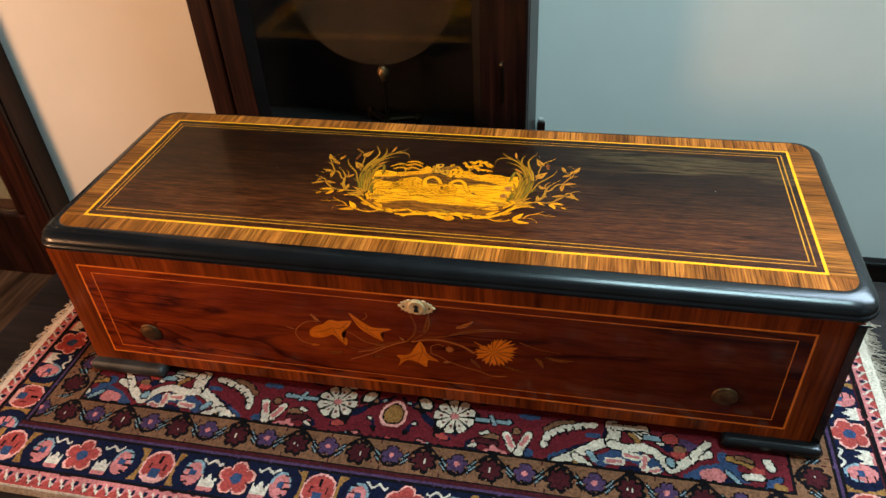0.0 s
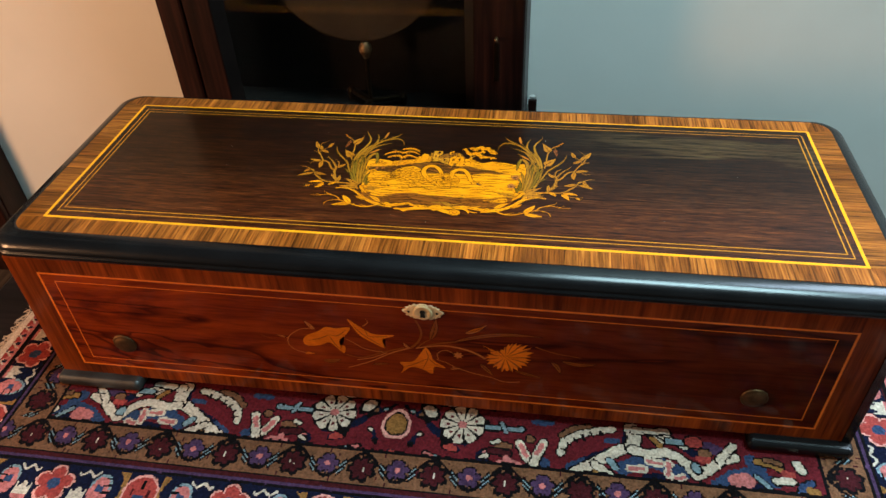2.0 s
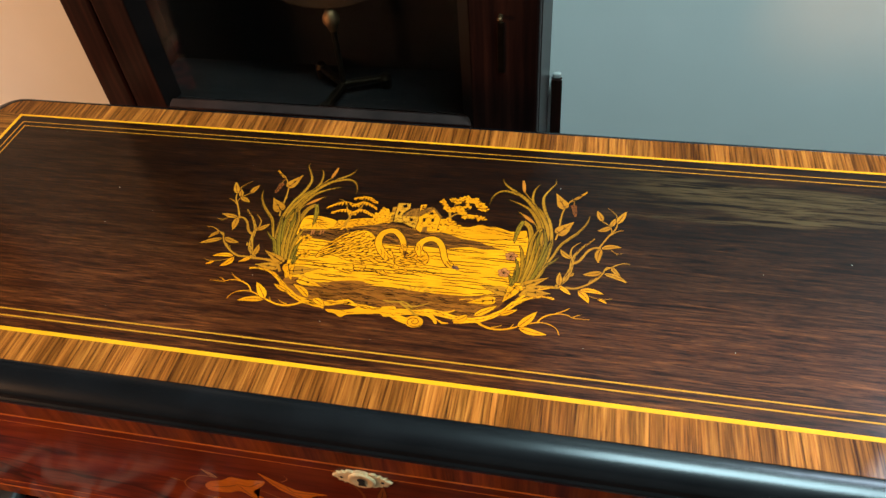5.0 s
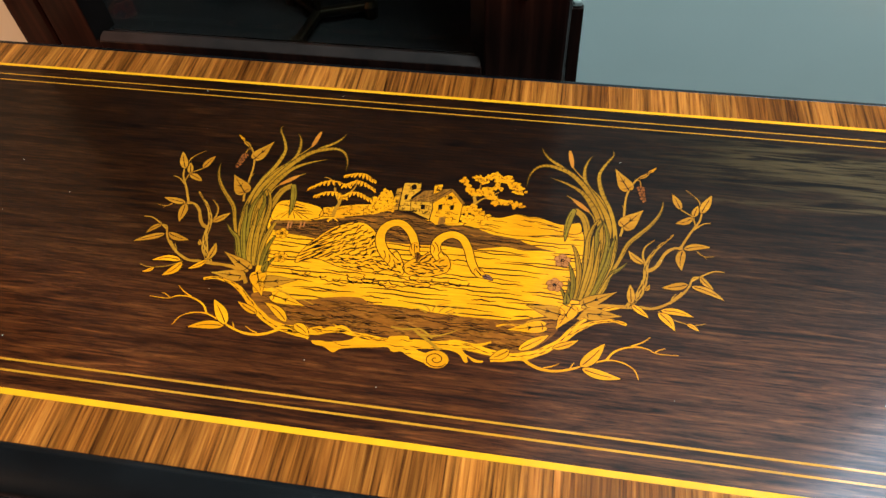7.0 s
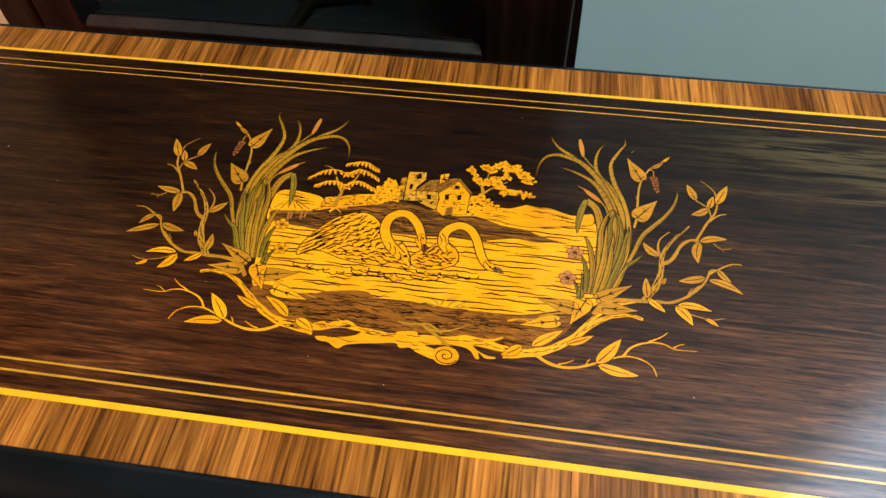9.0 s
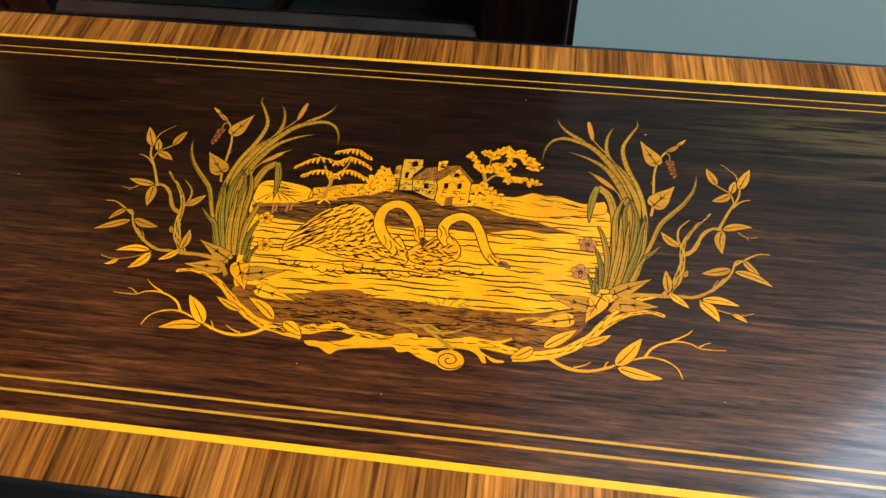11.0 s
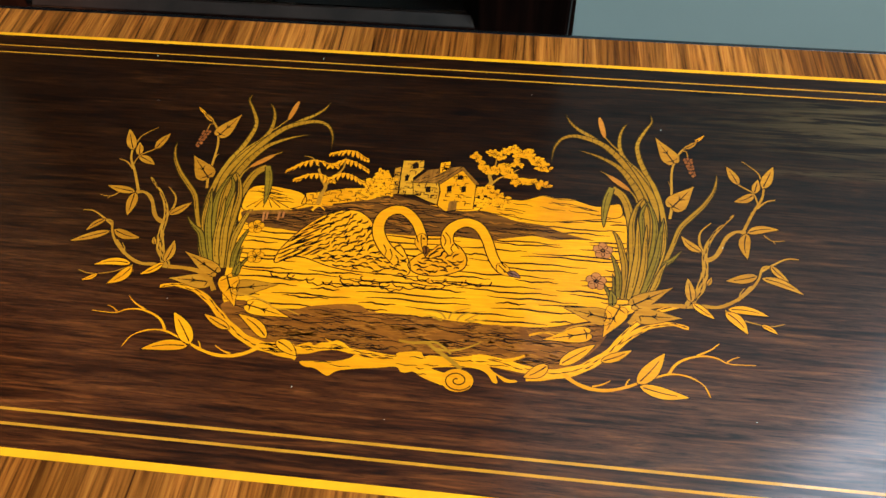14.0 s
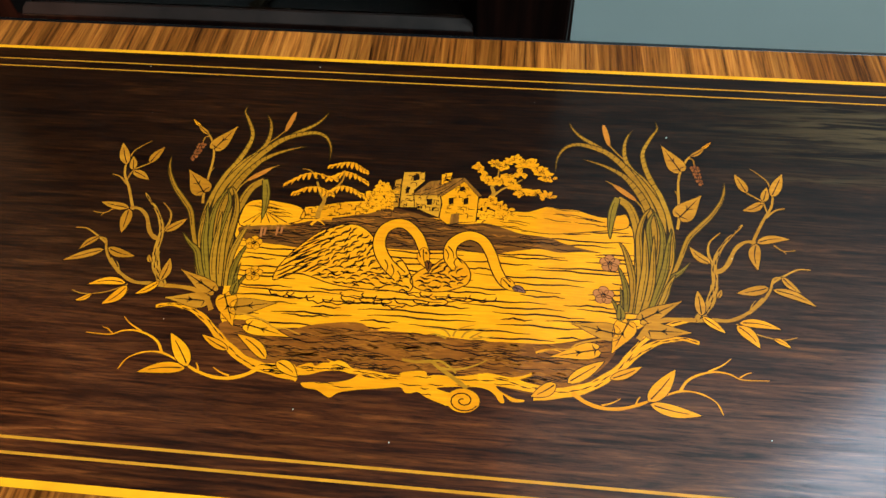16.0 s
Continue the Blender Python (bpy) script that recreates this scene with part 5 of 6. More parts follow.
    leaf(s, -49.2, -55.4, -40.5, -60.8, 4.6, GOLDWOOD)
    # reeds: tall ones behind, the tuft in front
    for pts, w, m in (
            ([(-91.7, -8.1), (-93.6, 4.3), (-93.1, 16.8), (-90.8, 27.7), (-87.5, 36.0), (-85.0, 45.2), (-84.8, 52.7), (-88.6, 61.0), (-91.7, 66.5), (-91.1, 70.8)], 3.0, REEDWOOD),
            ([(-89.4, -2.3), (-90.8, 14.8), (-88.4, 28.0), (-84.6, 36.3), (-79.7, 42.1), (-77.2, 48.4), (-77.2, 56.0), (-79.0, 61.9), (-81.4, 65.2)], 3.0, REEDWOOD),
            ([(-86.8, -7.6), (-90.5, 11.9), (-89.5, 23.2), (-84.1, 34.2), (-78.2, 42.2), (-71.9, 48.9), (-65.2, 55.0), (-58.8, 59.9), (-55.3, 64.2), (-53.6, 68.4)], 3.5, REEDWOOD),
            ([(-85.7, -7.5), (-88.5, 10.6), (-86.5, 22.8), (-82.2, 33.8), (-76.7, 43.5), (-70.4, 50.7), (-63.2, 54.3), (-56.7, 55.5), (-51.7, 53.1), (-48.6, 47.1), (-47.8, 39.4)], 3.4, REEDWOOD),
            ([(-84.7, -7.4), (-86.8, 10.8), (-84.7, 22.9), (-80.6, 32.4), (-75.7, 39.2), (-67.8, 44.2), (-59.3, 47.3)], 3.5, REEDWOOD)):
        blade(s, pts, w, m, 2, bars=True)
    blade(s, [(-88.2, -18.4), (-95.2, -2.9), (-99.6, 8.0), (-104.2, 13.8), (-110.0, 20.4), (-114.6, 27.7), (-116.5, 33.6), (-117.0, 37.9)], 2.6, REEDWOOD, 2)
    strand(s, "stem", [(-78.1, 46.7), (-74.6, 50.3), (-70.7, 55.8)], 0.6, 0.5, REEDWOOD, 3)
    cattail(s, -70.6, 55.5, -68.5, 67.6, 2.6)
    strand(s, "stem", [(-83.7, 18.8), (-82.5, 23.2), (-80.3, 26.5)], 0.6, 0.5, REEDWOOD, 3)
    cattail(s, -80.5, 26.3, -71.8, 33.9, 2.6)
    strand(s, "stem", [(-72.0, 33.8), (-68.7, 35.9)], 0.6, 0.2, REEDWOOD, 3)
    blade(s, [(-78.8, -14.8), (-80.4, 4.2), (-79.8, 15.2), (-77.5, 22.9), (-73.3, 26.7)], 3.6, REEDWOOD, 2, blunt=True)
    blade(s, [(-73.1, 27.2), (-71.2, 21.2), (-69.9, 13.9), (-69.5, 6.4)], 3.8, GREENWOOD, 4)
    for pts, w, m in (
            ([(-84.3, -25.8), (-88.2, -18.4), (-91.5, -10.8), (-95.8, -6.9), (-99.8, -2.3)], 3.0, GREENWOOD),
            ([(-83.1, -26.3), (-88.6, -13.2), (-92.2, -2.6), (-93.3, 6.5), (-93.6, 13.3)], 3.2, REEDWOOD),
            ([(-81.0, -26.1), (-85.8, -12.9), (-88.8, -2.3), (-90.1, 9.0), (-88.9, 17.2), (-86.7, 22.4)], 3.0, GREENWOOD),
            ([(-79.2, -26.3), (-83.4, -12.7), (-84.4, -1.8), (-84.6, 8.1), (-85.1, 15.4), (-87.6, 21.1)], 3.4, GREENWOOD),
            ([(-77.6, -26.1), (-80.0, -12.3), (-80.5, -0.0), (-80.9, 9.9), (-83.4, 18.5), (-86.5, 23.1)], 3.2, REEDWOOD),
            ([(-75.7, -25.9), (-77.3, -13.4), (-76.5, -5.2), (-74.8, 1.9), (-72.9, 5.2)], 3.0, REEDWOOD),
            ([(-74.2, -25.8), (-74.9, -18.4), (-74.0, -11.7), (-72.0, -5.6)], 2.8, GREENWOOD),
            ([(-82.1, -26.2), (-86.6, -15.6), (-90.0, -5.2), (-91.8, 4.5), (-93.8, 13.0)], 3.2, GREENWOOD),
            ([(-78.4, -26.2), (-80.3, -17.6), (-82.3, -7.1), (-83.0, 3.9), (-83.2, 12.6)], 3.4, REEDWOOD),
            ([(-80.1, -26.4), (-83.1, -17.9), (-84.9, -8.8), (-85.8, 0.8), (-86.7, 9.3)], 3.2, REEDWOOD),
            ([(-85.2, -25.9), (-88.8, -18.5), (-90.7, -13.4), (-93.6, -8.3)], 2.8, REEDWOOD),
            ([(-72.9, -30.9), (-72.6, -25.9), (-73.1, -20.2), (-72.6, -15.0)], 1.8, GREENWOOD),
            ([(-72.5, -30.2), (-70.6, -23.1), (-67.4, -17.9)], 1.6, GREENWOOD)):
        blade(s, pts, w, m, 3)
    # climbing stem with two broad leaves and a bunch of berries
    strand(s, "stem", [(-96.0, 12.8), (-97.2, 19.0), (-97.7, 27.8), (-98.4, 37.3), (-100.4, 44.5), (-103.7, 50.4), (-106.9, 53.1)], 1.1, 0.7, TWIG, 4)
    strand(s, "stem", [(-103.9, 50.0), (-105.5, 49.5), (-105.7, 46.5)], 0.5, 0.4, TWIG, 4)
    strand(s, "stem", [(-97.7, 29.4), (-96.6, 32.4)], 0.6, 0.2, TWIG, 4)
    leaf(s, -104.3, 51.3, -111.0, 57.0, 2.4, TANWOOD)
    leaf(s, -108.9, 55.5, -114.2, 60.4, 1.6, GOLDWOOD)
    vine_leaf(s, -99.7, 42.9, -92.6, 57.1, 8.0, TANWOOD)
    vine_leaf(s, -97.0, 18.4, -107.1, 30.5, 9.0, TANWOOD)
    berries(s, -105.7, 39.8)
    # ivy round the foot of the reeds
    vine_leaf(s, -79.3, -28.8, -95.2, -19.7, 6.4, TANWOOD)
    vine_leaf(s, -80.8, -32.9, -97.6, -32.7, 7.0, TANWOOD)
    vine_leaf(s, -71.0, -35.0, -54.3, -31.6, 7.4, TANWOOD)
    vine_leaf(s, -75.1, -29.6, -68.5, -42.8, 8.4, GOLDWOOD)
    vine_leaf(s, -63.9, -41.5, -46.7, -45.5, 6.6, GOLDWOOD)
    leaf(s, -72.1, -29.8, -71.7, -22.5, 3.2, GREENWOOD)
    strand(s, "stem", [(-71.5, -36.3), (-64.9, -37.4), (-57.1, -39.6), (-53.4, -42.1), (-48.3, -42.3), (-43.2, -44.2)], 0.8, 0.4, TANWOOD, 5)


for s in (1, -1):
    corner_of_leaves(s)


def lake():
    patch("water", [(-72.2, -42.3), (-76.5, -24.2), (-75.9, -8.3), (-79.6, 6.0), (-57.0, 9.5), (-38.6, 10.8), (-15.6, 11.7), (7.2, 12.6), (29.8, 13.1), (52.2, 15.4), (75.2, 16.8), (80.2, 0.6), (82.4, -17.3), (80.4, -30.6), (60.2, -37.3), (44.2, -40.9), (12.1, -42.6), (-16.7, -41.8), (-37.6, -41.2), (-56.3, -42.2)], GOLDWOOD, 1, True)
    patch("hill", [(-78.9, 5.8), (-78.5, 12.3), (-74.9, 16.1), (-66.8, 16.3), (-54.8, 13.7), (-53.0, 7.7), (-63.9, 3.7), (-76.0, 2.5)], GOLDWOOD, 2, True)
    patch("stone_wall", [(-54.2, 8.0), (-53.2, 14.1), (-46.1, 15.7), (-37.4, 18.1), (-25.9, 19.5), (-18.1, 18.4), (-17.2, 12.0), (-29.4, 11.0), (-42.5, 8.7)], GOLDWOOD, 2, False)
    patch("hill", [(19.1, 11.4), (30.3, 17.7), (36.8, 18.3), (41.2, 20.0), (45.5, 21.7), (51.1, 20.7), (56.5, 20.7), (66.8, 17.7), (73.3, 19.2), (76.6, 19.4), (76.3, 13.0), (62.9, 10.3), (45.8, 7.9), (30.6, 9.8)], GOLDWOOD, 2, True)
    patch("far_bank", [(-77.9, 1.6), (-70.6, 3.2), (-57.4, 4.8), (-46.9, 8.1), (-38.2, 9.9), (-24.8, 12.4), (-21.7, 4.5), (-29.7, 5.8), (-36.1, 4.4), (-41.1, 1.2), (-47.9, -3.7), (-51.8, -6.1), (-61.9, -5.1), (-73.2, -4.2)], FARBANK, 2, True)
    patch("far_bank", [(-31.0, 9.2), (-23.9, 13.9), (-16.3, 16.1), (-7.1, 14.1), (2.1, 11.1), (12.0, 10.3), (20.7, 11.3), (28.5, 9.3), (35.1, 7.2), (45.8, 6.1), (51.2, 3.9), (58.6, 1.8), (66.1, 0.3), (58.6, 0.2), (50.1, -0.7), (41.7, 0.3), (31.2, -1.8), (23.8, -3.4), (12.1, -3.0), (-11.5, -4.0), (-29.2, -1.8)], FARBANK, 2, True)
    patch("hut", [(-75.9, 2.1), (-68.4, 3.6), (-58.4, 4.1), (-58.6, 2.9), (-66.8, 1.6), (-75.1, 1.2)], ROOFWOOD, 3, True)
    patch("thatch", [(-77.9, 3.0), (-73.6, 6.3), (-69.3, 11.1), (-65.0, 8.3), (-57.1, 4.6), (-67.4, 4.1)], GOLDWOOD, 4, False)
    for pts in ([(-68.5, 2.6), (-67.9, -2.3)], [(-66.9, 2.7), (-66.8, -1.2)], [(-62.0, 3.2), (-62.0, -1.0)], [(-60.3, 3.4), (-60.2, 0.1)]):
        strand(1, "hut_post", pts, 0.9, 0.8, PINKWOOD, 4)
    patch("near_bank", [(-73.6, -43.6), (-68.4, -40.1), (-57.9, -40.5), (-48.2, -42.8), (-40.5, -40.1), (-29.7, -38.0), (-21.6, -37.7), (-16.9, -40.1), (-6.1, -40.1), (7.0, -40.7), (22.9, -41.4), (36.6, -41.1), (49.2, -40.4), (64.8, -37.0), (70.6, -36.7), (68.5, -44.2), (60.7, -52.5), (51.3, -58.2), (42.0, -60.2), (33.5, -59.1), (18.0, -54.9), (-1.2, -55.8), (-20.6, -56.2), (-34.2, -57.1), (-47.9, -57.4), (-60.8, -53.8)], BANKWOOD, 2, True)
    # the swan with raised wing, and its mate with the neck stretched to the water
    patch("swan_body", [(-58.3, -21.7), (-57.6, -15.6), (-52.4, -6.6), (-45.3, 1.6), (-38.1, 5.8), (-30.9, 6.7), (-25.2, 3.6), (-20.1, -2.6), (-16.1, -7.4), (-10.6, -8.6), (-6.3, -15.3), (-4.8, -20.7), (-7.0, -23.3), (-14.2, -23.0), (-21.4, -23.1), (-30.1, -22.6), (-37.6, -21.3), (-45.1, -18.9), (-50.0, -18.0), (-54.0, -19.8)], GOLDWOOD, 3, True)
    patch("swan_body", [(-6.1, -17.4), (-2.5, -12.8), (1.6, -10.9), (5.6, -7.0), (9.9, -5.8), (13.9, -8.3), (16.5, -12.9), (16.0, -17.2), (13.2, -19.5), (7.0, -21.9), (0.7, -22.2), (-3.8, -20.9)], GOLDWOOD, 3, True)
    strand(1, "swan_neck", [(-10.1, -16.5), (-15.6, -11.3), (-19.2, -5.5), (-20.4, -0.0), (-19.0, 5.4), (-14.8, 8.5), (-10.2, 7.8), (-5.5, 3.0), (-2.8, -2.7), (-1.5, -6.2)], 5.4, 4.0, GOLDWOOD, 4)
    leaf(1, -2.6, -2.3, 0.0, -12.5, 5.0, GOLDWOOD)
    leaf(1, -0.6, -8.3, 0.3, -13.7, 2.7, BANKWOOD)
    strand(1, "swan_neck", [(11.0, -10.3), (8.2, -6.3), (8.0, -1.2), (10.6, 2.7), (15.2, 4.7), (20.2, 2.6), (23.7, -3.3), (26.1, -10.2), (28.5, -14.9), (30.5, -17.1)], 5.2, 3.8, GOLDWOOD, 4)
    leaf(1, 28.5, -14.2, 34.6, -19.7, 4.6, GOLDWOOD)
    leaf(1, 32.5, -17.9, 37.7, -20.1, 2.7, BEAKWOOD)
    for pts in ([(5.9, -2.4), (7.4, -5.0), (7.1, -7.7)], [(6.8, -1.0), (8.8, -3.4), (9.6, -6.5)], [(10.7, -6.4), (9.8, -8.7), (11.2, -10.9)], [(-16.9, -9.2), (-15.5, -12.0), (-15.7, -14.5)], [(-14.1, -11.1), (-12.8, -14.2), (-13.3, -16.9)], [(-11.4, -14.0), (-9.9, -16.5), (-10.4, -19.2)]):
        strand(1, "feather_line", pts, 0.5, 0.3, ENGRAVED, 6)
    for pts in ([(-1.7, -4.6), (-1.0, -5.5)], [(31.1, -17.0), (31.8, -18.0)]):
        strand(1, "eye", pts, 0.9, 0.7, ENGRAVED, 6)
    ripples(-35.4, -25.2, 44, 3.4, 6)
    ripples(-11.0, -25.7, 34, 2.4, 5)
    ripples(9.9, -22.6, 30, 1.6, 5)
    for pts in ([(11.2, -40.6), (9.5, -38.5), (7.0, -37.6), (2.0, -37.8)], [(12.2, -40.5), (13.0, -38.2), (15.8, -36.4), (19.9, -35.1)], [(15.2, -40.8), (17.0, -38.3), (20.9, -36.8), (25.8, -36.0)], [(18.2, -40.7), (20.5, -38.9), (23.9, -37.0)], [(9.8, -41.4), (6.2, -40.0), (3.7, -39.7)], [(19.2, -40.9), (23.1, -40.0), (27.0, -39.3)]):
        strand(1, "grass", pts, 0.9, 0.2, REEDWOOD, 4)


lake()


def log_and_blossoms():
    patch("log", [(-55.9, -57.0), (-49.7, -56.2), (-44.9, -56.7), (-43.8, -55.3), (-40.7, -58.1), (-40.4, -59.8), (-41.0, -62.5), (-43.6, -60.1), (-47.4, -60.2), (-54.7, -59.3)], GOLDWOOD, 3, True)
    patch("log", [(-41.0, -59.5), (-41.5, -57.0), (-39.6, -55.8), (-36.7, -54.9), (-35.1, -55.9), (-32.7, -54.6), (-30.0, -54.2), (-31.6, -52.8), (-28.8, -53.8), (-27.4, -53.1), (-24.7, -53.9), (-21.2, -56.0), (-15.8, -56.2), (-7.9, -57.0), (-4.6, -57.2), (-4.3, -59.6), (-11.5, -59.0), (-16.4, -58.0), (-21.8, -57.9), (-26.6, -57.1), (-32.0, -57.8), (-36.4, -59.4), (-39.9, -59.9)], GOLDWOOD, 3, True)
    patch("log", [(-38.9, -62.9), (-35.9, -62.3), (-32.0, -62.0), (-25.9, -61.3), (-21.5, -59.8), (-19.1, -57.9), (-15.4, -58.9), (-4.8, -58.4), (-5.0, -56.5), (-2.7, -55.5), (3.4, -54.8), (4.9, -56.5), (7.4, -55.9), (15.1, -55.8), (22.7, -54.4), (25.0, -53.7), (30.3, -54.3), (38.0, -56.1), (45.6, -57.3), (45.6, -59.7), (38.1, -59.2), (30.5, -58.4), (28.6, -58.4), (30.6, -60.4), (35.2, -62.4), (38.2, -62.6), (37.9, -63.4), (34.2, -63.6), (31.1, -61.3), (31.7, -64.1), (30.1, -64.1), (27.3, -60.7), (21.5, -59.3), (8.7, -60.6), (11.5, -61.9), (14.6, -62.8), (13.0, -66.7), (10.0, -66.2), (5.3, -64.6), (2.1, -62.8), (-0.6, -63.4), (-2.5, -63.2), (-4.4, -61.5), (-10.2, -62.4), (-19.3, -63.8), (-25.2, -65.3), (-27.5, -67.2), (-29.5, -66.8), (-33.0, -64.9), (-37.0, -64.5)], GOLDWOOD, 3, True)
    strand(1, "branch", [(22.2, -56.0), (31.8, -56.1), (39.4, -57.9), (47.9, -58.9), (56.3, -58.0), (63.8, -54.3), (69.5, -49.5), (74.5, -43.0), (80.1, -36.3), (87.7, -30.4), (98.0, -26.4)], 3.6, 1.4, GOLDWOOD, 3)
    strand(1, "twig", [(33.6, -55.4), (37.4, -54.4), (40.7, -52.7)], 1.4, 0.8, GOLDWOOD, 3)
    strand(1, "grass", [(-4.9, -51.0), (0.6, -51.5), (5.4, -51.0), (8.5, -53.2), (13.6, -56.4), (18.7, -60.1)], 0.9, 1.6, REEDWOOD, 5)
    strand(1, "grass", [(8.5, -53.2), (14.3, -53.3), (20.0, -51.6), (24.8, -49.0)], 1.1, 0.3, REEDWOOD, 5)
    strand(1, "grass", [(4.4, -51.1), (8.2, -50.5), (11.8, -52.3), (14.5, -54.7)], 0.9, 0.8, REEDWOOD, 5)
    strand(1, "shoot", [(41.9, -44.5), (45.2, -43.1), (48.6, -42.9), (51.5, -43.7)], 0.8, 0.3, GOLDWOOD, 5)
    spiral(17.7, -64.6, 5.4)
    blossom(69.1, -4.3, 3.9, PINKWOOD)
    blossom(66.3, -18.8, 3.9, PINKWOOD)
    blossom(-69.9, -5.2, 3.4, GOLDWOOD)
    blossom(-66.4, -19.5, 3.4, GOLDWOOD)


log_and_blossoms()


def house_and_trees():
    patch("annex", [(-18.3, 31.1), (-15.5, 32.0), (-14.7, 17.1), (-18.2, 16.2)], TANWOOD, 3, False)
    patch("tower", [(-15.2, 35.7), (-6.3, 36.6), (-5.7, 31.4), (-9.7, 26.2), (-8.6, 17.2), (-15.1, 16.8), (-15.3, 30.6)], HOUSEWOOD, 3, False)
    patch("wall", [(-9.6, 23.8), (0.9, 24.8), (2.5, 19.7), (1.7, 12.7), (-3.2, 14.5), (-8.6, 17.2)], HOUSEWOOD, 4, False)
    patch("roof", [(-10.3, 23.7), (-4.0, 31.4), (10.8, 34.6), (1.0, 24.3)], ROOFWOOD, 5, False)
    patch("gable", [(10.7, 33.2), (17.1, 25.0), (16.8, 11.7), (10.7, 10.8), (5.5, 9.5), (2.0, 12.2), (2.2, 21.1), (1.4, 24.3)], GOLDWOOD, 4, False)
    patch("roof", [(10.6, 34.6), (18.5, 25.3), (17.2, 24.4), (10.7, 32.4), (1.9, 23.8), (0.7, 24.4)], ROOFWOOD, 6, False)
    patch("chimney", [(0.7, 36.0), (5.3, 36.9), (5.2, 32.2), (1.1, 29.7)], GOLDWOOD, 6, False)
    for pts in ([(-10.7, 30.9), (-10.8, 33.7), (-9.8, 35.0), (-8.4, 34.5), (-8.1, 32.1)], [(-13.1, 24.0), (-13.3, 27.0), (-12.7, 28.0), (-11.8, 27.5), (-11.7, 24.5)], [(-3.6, 18.8), (-4.0, 21.7), (-1.9, 22.2), (-1.6, 19.0)], [(5.2, 19.7), (4.9, 22.9), (6.9, 23.4), (7.1, 20.2)], [(11.2, 20.0), (11.0, 23.2), (13.0, 23.7), (13.0, 20.5)], [(8.9, 27.1), (9.1, 29.2), (10.7, 29.7), (11.8, 27.7)]):
        patch("window", pts, ENGRAVED, 7, False)
    patch("door", [(6.4, 9.8), (6.6, 14.7), (9.8, 15.6), (10.0, 10.8)], ROOFWOOD, 6, False)
    # spreading tree with hanging fronds
    strand(1, "trunk", [(-47.2, 8.7), (-47.0, 13.3), (-46.0, 18.1), (-48.4, 22.0), (-50.9, 27.8)], 2.2, 0.8, TWIG, 3)
    strand(1, "trunk", [(-46.2, 19.0), (-43.5, 23.7), (-40.4, 28.9), (-40.3, 35.1)], 1.3, 0.5, TWIG, 3)
    strand(1, "trunk", [(-51.2, 29.3), (-54.8, 33.6), (-58.5, 34.4)], 0.7, 0.25, TWIG, 3)
    for pts in ([(-61.9, 26.4), (-58.3, 30.5), (-52.7, 32.3), (-44.7, 30.0)], [(-45.4, 37.1), (-41.0, 39.1), (-36.2, 38.6), (-32.6, 35.2)], [(-45.0, 30.0), (-40.7, 33.8), (-35.8, 32.7), (-31.7, 29.4)], [(-58.1, 21.4), (-54.6, 24.1), (-49.5, 24.6), (-45.0, 22.1)], [(-45.0, 22.1), (-41.0, 25.8), (-36.3, 25.3), (-32.4, 22.4)]):
        fronds(pts)
    for pts in ([(-49.1, 5.2), (-46.8, 7.9), (-44.3, 9.3)], [(-41.1, 8.7), (-44.1, 8.4), (-46.8, 7.6)], [(-49.0, 7.6), (-46.2, 7.6), (-43.6, 5.6)]):
        strand(1, "grass", pts, 1.2, 0.3, GOLDWOOD, 4)
    # broad tree and the bushes beside the house
    strand(1, "trunk", [(22.0, 22.4), (23.1, 26.9), (22.2, 30.8), (23.8, 33.7)], 2.0, 1.0, TWIG, 3)
    strand(1, "trunk", [(23.0, 25.4), (26.3, 29.2), (29.6, 31.3), (34.6, 35.1)], 1.1, 0.4, TWIG, 3)
    strand(1, "trunk", [(22.9, 30.6), (24.3, 36.1), (24.6, 39.9)], 0.9, 0.4, TWIG, 3)
    foliage([(15.3, 41.8), (17.9, 37.0), (21.0, 33.4), (26.1, 34.0), (29.3, 37.3)], 2.2)
    foliage([(22.7, 43.7), (25.1, 41.5), (27.9, 44.2), (31.0, 46.8)], 2.2)
    foliage([(33.3, 38.5), (34.6, 43.3), (37.1, 45.1), (39.5, 42.2), (42.4, 40.2), (45.3, 35.9)], 3.4)
    foliage([(29.3, 34.3), (31.3, 30.7), (34.8, 28.1), (38.7, 28.0), (45.5, 26.9)], 2.6)
    foliage([(19.1, 19.9), (21.1, 23.0), (24.0, 21.1), (26.9, 18.6), (29.4, 17.4)], 3.4)
    foliage([(18.8, 15.6), (21.6, 15.2), (24.8, 16.2), (27.6, 15.1)], 2.6)
    foliage([(-26.7, 17.5), (-25.3, 23.6), (-23.6, 27.5), (-20.9, 24.8), (-19.3, 24.2)], 3.0)
    foliage([(-25.5, 16.9), (-22.9, 18.6), (-20.3, 20.4), (-18.8, 17.6)], 2.8)
    foliage([(-27.5, 16.7), (-27.5, 20.4), (-27.0, 23.4)], 2.0)


house_and_trees()


# ---- flower spray on the front ----
def petals(name, points, m, creases=()):
    """One cut flower with engraved creases."""
    lay = next_layer(4)
    bm = bmesh.new()
    pts = catmull(points, 4, True)
    f = bm.faces.new([bm.verts.new(to_surface(0, q.x, q.y, lay)) for q in pts])
    bmesh.ops.triangulate(bm, faces=[f])
    for line in creases:
        run = catmull(line, 5)
        ribbon(bm, 0, run, [0.9 * (0.3 + 0.7 * math.sin(math.pi * (i + 0.5) / len(run))) for i in range(len(run))], lay + 0.4, 1)
    part(name, bm, [m, DIMFLOWER], body)


